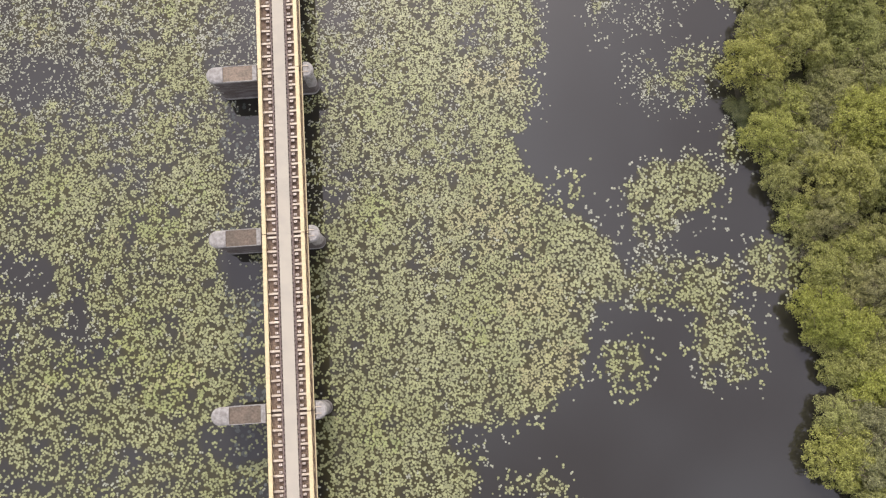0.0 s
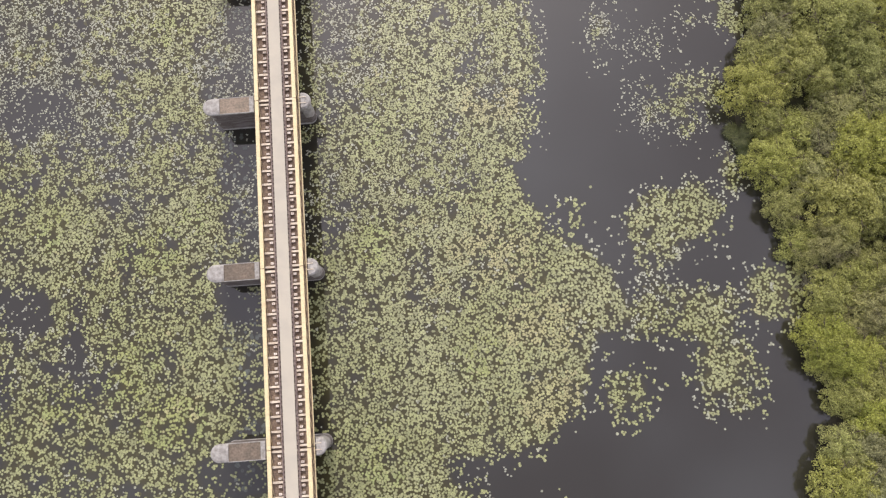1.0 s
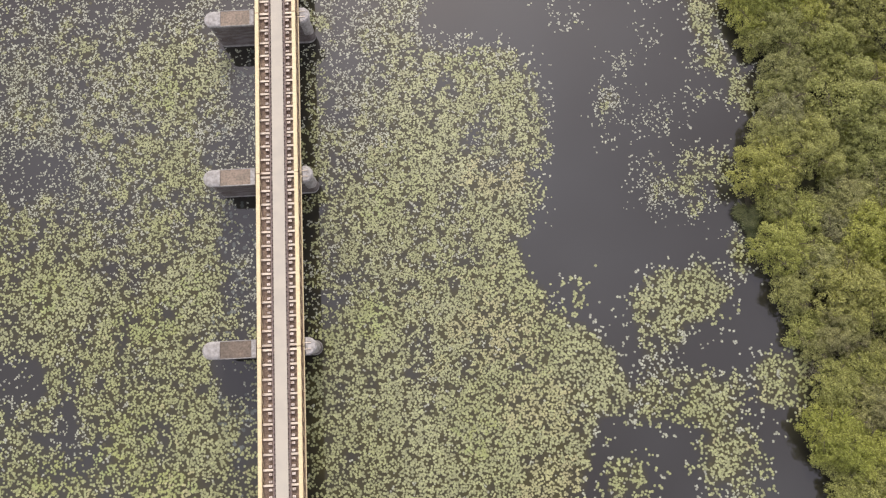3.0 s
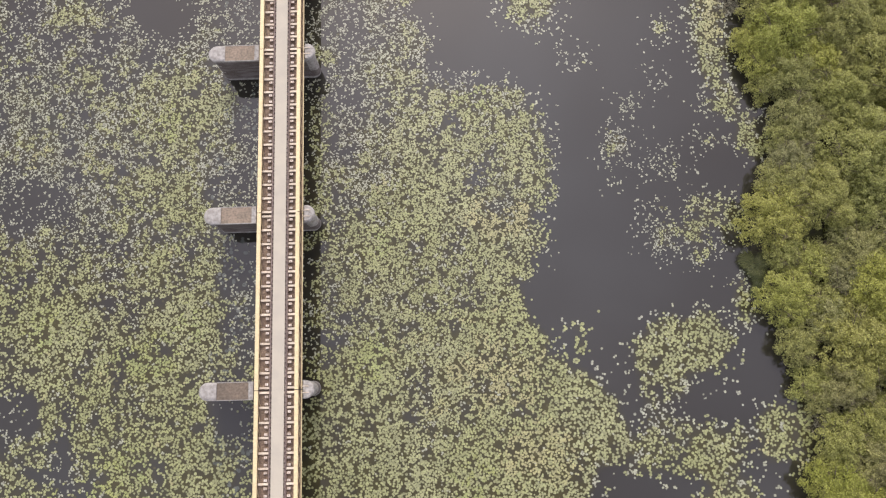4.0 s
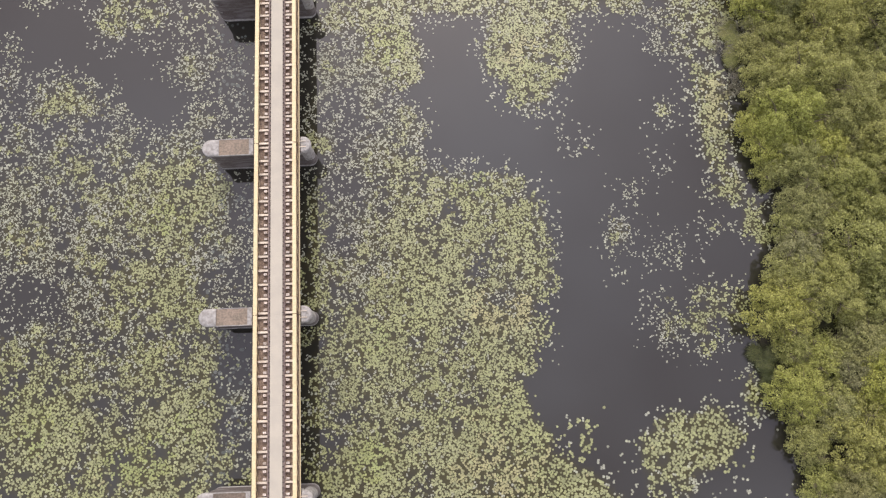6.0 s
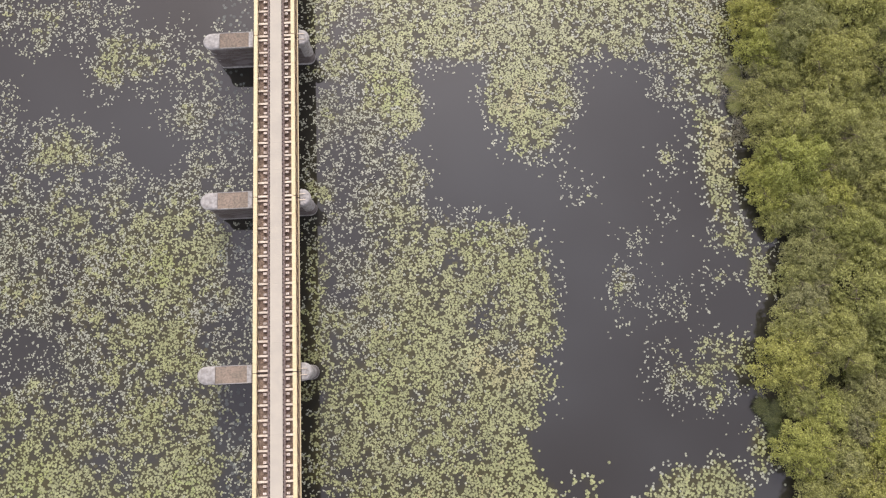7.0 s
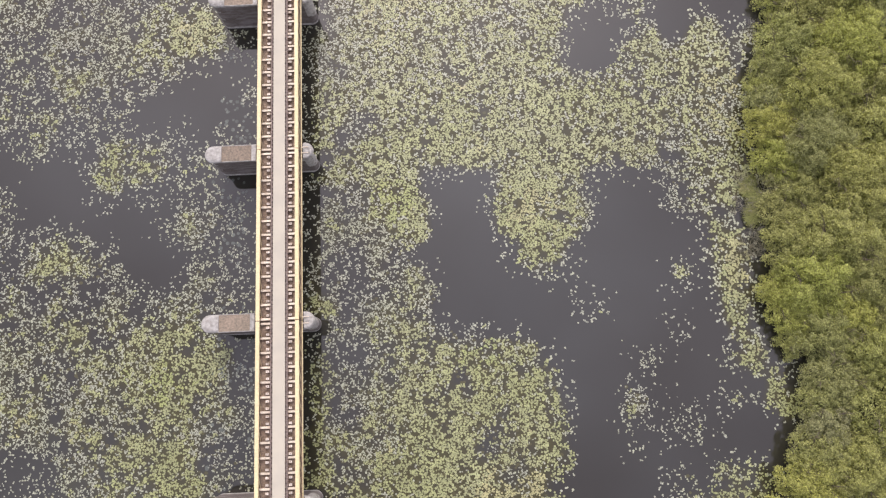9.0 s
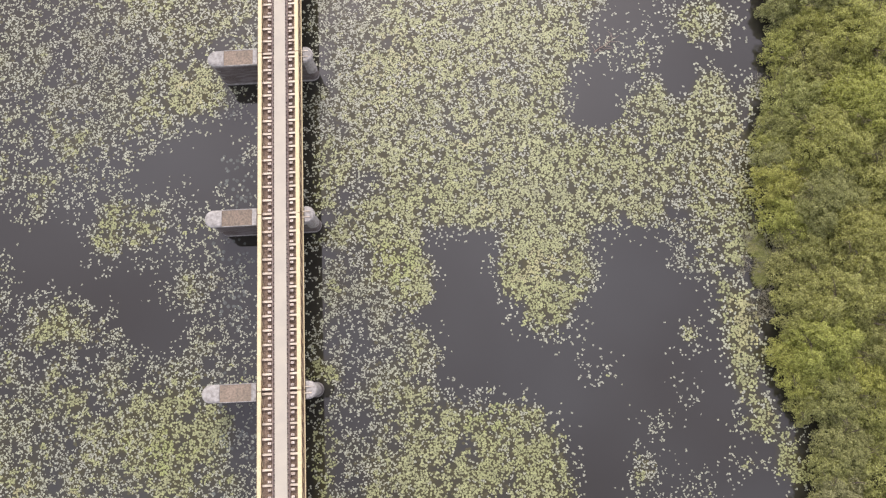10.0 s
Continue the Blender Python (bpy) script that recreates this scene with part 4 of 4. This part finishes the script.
def lily_leaves():
    found = scatter_leaves()
    water(found)
    dart = random.Random(12)
    verts, faces, sorts = [], [], []
    singles = []
    for x, y, r, sort in found:
        z = dart.uniform(0.012, 0.035)
        # a stretch of the field in the middle of the lake is built leaf by leaf
        if 15.5 < x < 22.0 and 8.0 < y < 16.0 and len(singles) < 300:
            singles.append((x, y, r, z, sort))
            continue
        base = len(verts)
        verts += leaf_shape(dart, x, y, r, z)
        faces += [tuple(base + k for k in f) for f in FAN]
        sorts += [sort] * len(FAN)
    data = bpy.data.meshes.new("lily_leaves")
    data.from_pydata(verts, [], faces)
    for mat in (PAD, PAD_YELLOW, PAD_PALE, PAD_FRESH):
        data.materials.append(mat)
    data.polygons.foreach_set("material_index", sorts)
    field = tagged(new("lily_leaves", data), "thousands of pale green round water lily leaves floating on the lake", "water lilies", kind="stuff")
    shapes = []
    for n in range(16):
        d = bpy.data.meshes.new("lily_leaf")
        d.from_pydata(leaf_shape(dart, 0, 0, 1.0, 0.0), [], FAN)
        d.materials.append((PAD, PAD_YELLOW, PAD_PALE, PAD_FRESH)[n // 4])
        for v in d.vertices:
            v.co.z *= 0.05
        shapes.append(d)
    for n, (x, y, r, z, sort) in enumerate(singles):
        share("lily_leaf", shapes[4 * sort + n % 4], field, Matrix.LocRotScale((x, y, z), Euler((0, 0, dart.uniform(0, 6.28))), (r, r, r)))
    # drowned leaves beside the bridge
    verts, faces = [], []
    for _ in range(1500):
        x, y = dart.uniform(-6.5, -0.2), dart.uniform(-30, 80)
        if on_pier(x, y) or noise.noise((x * 0.4, y * 0.22, 9.0)) < 0.0:
            continue
        base = len(verts)
        verts += [(a, b, min(0.008, max(0.003, c))) for a, b, c in leaf_shape(dart, x, y, dart.uniform(0.12, 0.24), 0.004)]
        faces += [tuple(base + k for k in f) for f in FAN]
    first = len(faces)
    # old olive leaves sunk below the crowded ones
    for x, y, *_ in dart.sample(found, int(0.16 * len(found))):
        x, y = x + dart.gauss(0, 0.2), y + dart.gauss(0, 0.2)
        if cover(x, y) < 0.2 + 0.28 * dart.random() or on_pier(x, y) or -2.5 < x < 6.5:
            continue
        base, r, turn, z = len(verts), dart.uniform(0.12, 0.22), dart.uniform(0, 6.28), dart.uniform(0.001, 0.0025)
        verts += [(x + r * math.cos(turn + k * 1.047), y + 0.85 * r * math.sin(turn + k * 1.047), z) for k in range(6)]
        faces.append(tuple(range(base, base + 6)))
    data = bpy.data.meshes.new("drowned_leaves")
    data.from_pydata(verts, [], faces)
    data.materials.append(PAD_SUNK)
    data.materials.append(PAD_DEEP)
    data.polygons.foreach_set("material_index", [int(k >= first) for k in range(len(faces))])
    tagged(new("drowned_leaves", data), "dull grey-green lily leaves awash just under the water", "water lilies", kind="stuff")
    return len(found)


lily_leaves()


# ---- sedge at the water's edge and a fallen branch ----
def sedge_tuft(x, y, size, lean, label, mat):
    n = 420
    bm = bmesh.new()
    for _ in range(n):
        a, q = plant.uniform(0, 6.28), size * 0.7 * math.sqrt(plant.random())
        foot = Vector((q * math.cos(a), q * math.sin(a), -0.15))
        b = lean + plant.gauss(0, 0.7)
        far = size * plant.uniform(0.6, 1.2)
        mid = foot + Vector((0.4 * far * math.cos(b), 0.4 * far * math.sin(b), 0.8 * size))
        tip = foot + Vector((far * math.cos(b), far * math.sin(b), 0.55 * size))
        side = Vector((-math.sin(b), math.cos(b), 0)) * 0.024
        low = [bm.verts.new(foot - side), bm.verts.new(foot + side)]
        high = [bm.verts.new(mid - side), bm.verts.new(mid + side)]
        bm.faces.new((low[0], low[1], high[1], high[0]))
        bm.faces.new((high[0], high[1], bm.verts.new(tip)))
    thing = mesh_object("sedge_tuft", bm, mat)
    thing.location = (x, y, max(0.0, ground_height(x, y)))
    return tagged(thing, label, "sedge", "sedge on the bank")


for x, y, size in ((49.3, 11.6, 0.9), (50.2, 10.4, 1.0), (50.9, 11.4, 0.9), (50.4, 9.3, 0.8), (49.9, 8.4, 0.6)):
    sedge_tuft(x, y, size, 3.0, "leaning green sedge tuft at the water's edge", SEDGE)
for k in range(6):
    sedge_tuft(50.0 + 1.4 * plant.random(), 43.0 + k * 0.75 + plant.uniform(-0.3, 0.3), plant.uniform(0.7, 1.05), plant.uniform(2.2, 4.0), "pale yellow-green reedy tuft at the water's edge", REED)


BUSHES = [(55.2, -3.8, 1.7), (56.2, -5.2, 1.6), (54.6, -5.2, 1.3), (51.5, 45.6, 1.6), (49.1, 44.3, 1.3), (49.5, 47.1, 1.2), (49.6, 39.6, 1.4), (50.1, 41.3, 1.2), (52.4, 58.5, 1.3), (52.7, 63.7, 1.2), (51.9, 19.7, 1.3)]


def twiggy_bush(x, y, radius):
    """A bare bush: thin forked twigs fanning out of one foot."""
    bm = bmesh.new()
    for _ in range(46):
        a, tilt = plant.uniform(0, 6.28), plant.uniform(0.25, 1.0)
        way = Vector((math.cos(a) * tilt, math.sin(a) * tilt, 1.15 - 0.6 * tilt)).normalized()
        spot = plant.uniform(0, 6.28)
        foot = Vector((0.55 * math.cos(spot), 0.55 * math.sin(spot), -0.2))
        knee = foot + way * radius * plant.uniform(0.5, 0.7)
        limb(bm, foot, knee, 0.018, 0.013, 4)
        for _ in range(3):
            turned = (way + Vector((plant.gauss(0, 0.6), plant.gauss(0, 0.6), plant.gauss(-0.1, 0.3)))).normalized()
            limb(bm, knee, knee + turned * radius * plant.uniform(0.3, 0.7), 0.012, 0.006, 3)
    thing = mesh_object("bare_bush", bm, TWIG)
    thing.location = (x, y, max(0.0, ground_height(x, y)))
    return tagged(thing, "bare grey twiggy bush at the water's edge", "bush", "bare bushes on the bank")


for x, y, radius in BUSHES:
    twiggy_bush(x, y, radius)


def fallen_branch():
    bm = bmesh.new()
    rnd = random.Random(5)
    p = Vector((0, 0, -0.2))
    a = 0.9
    for step in range(5):
        q = p + Vector((0.75 * math.cos(a), 0.75 * math.sin(a), 0.16 if step < 3 else 0.02))
        limb(bm, p, q, 0.07 - 0.01 * step, 0.06 - 0.01 * step, 6)
        for s in (-1, 1):
            b = a + s * rnd.uniform(0.5, 1.1)
            r = q + Vector((math.cos(b), math.sin(b), 0.12)) * rnd.uniform(0.6, 1.3)
            limb(bm, q, r, 0.035, 0.015, 5)
            c = b + rnd.uniform(-0.7, 0.7)
            limb(bm, r, r + Vector((math.cos(c), math.sin(c), 0.05)) * 0.6, 0.018, 0.008, 4)
        p, a = q, a + rnd.uniform(-0.35, 0.35)
    thing = mesh_object("fallen_branch", bm, DEADWOOD)
    thing.location, thing.scale = (34.9, 68.4, 0.05), (0.78, 0.78, 0.78)
    tagged(thing, "bleached dead branch sticking out of the water", "branch")


fallen_branch()
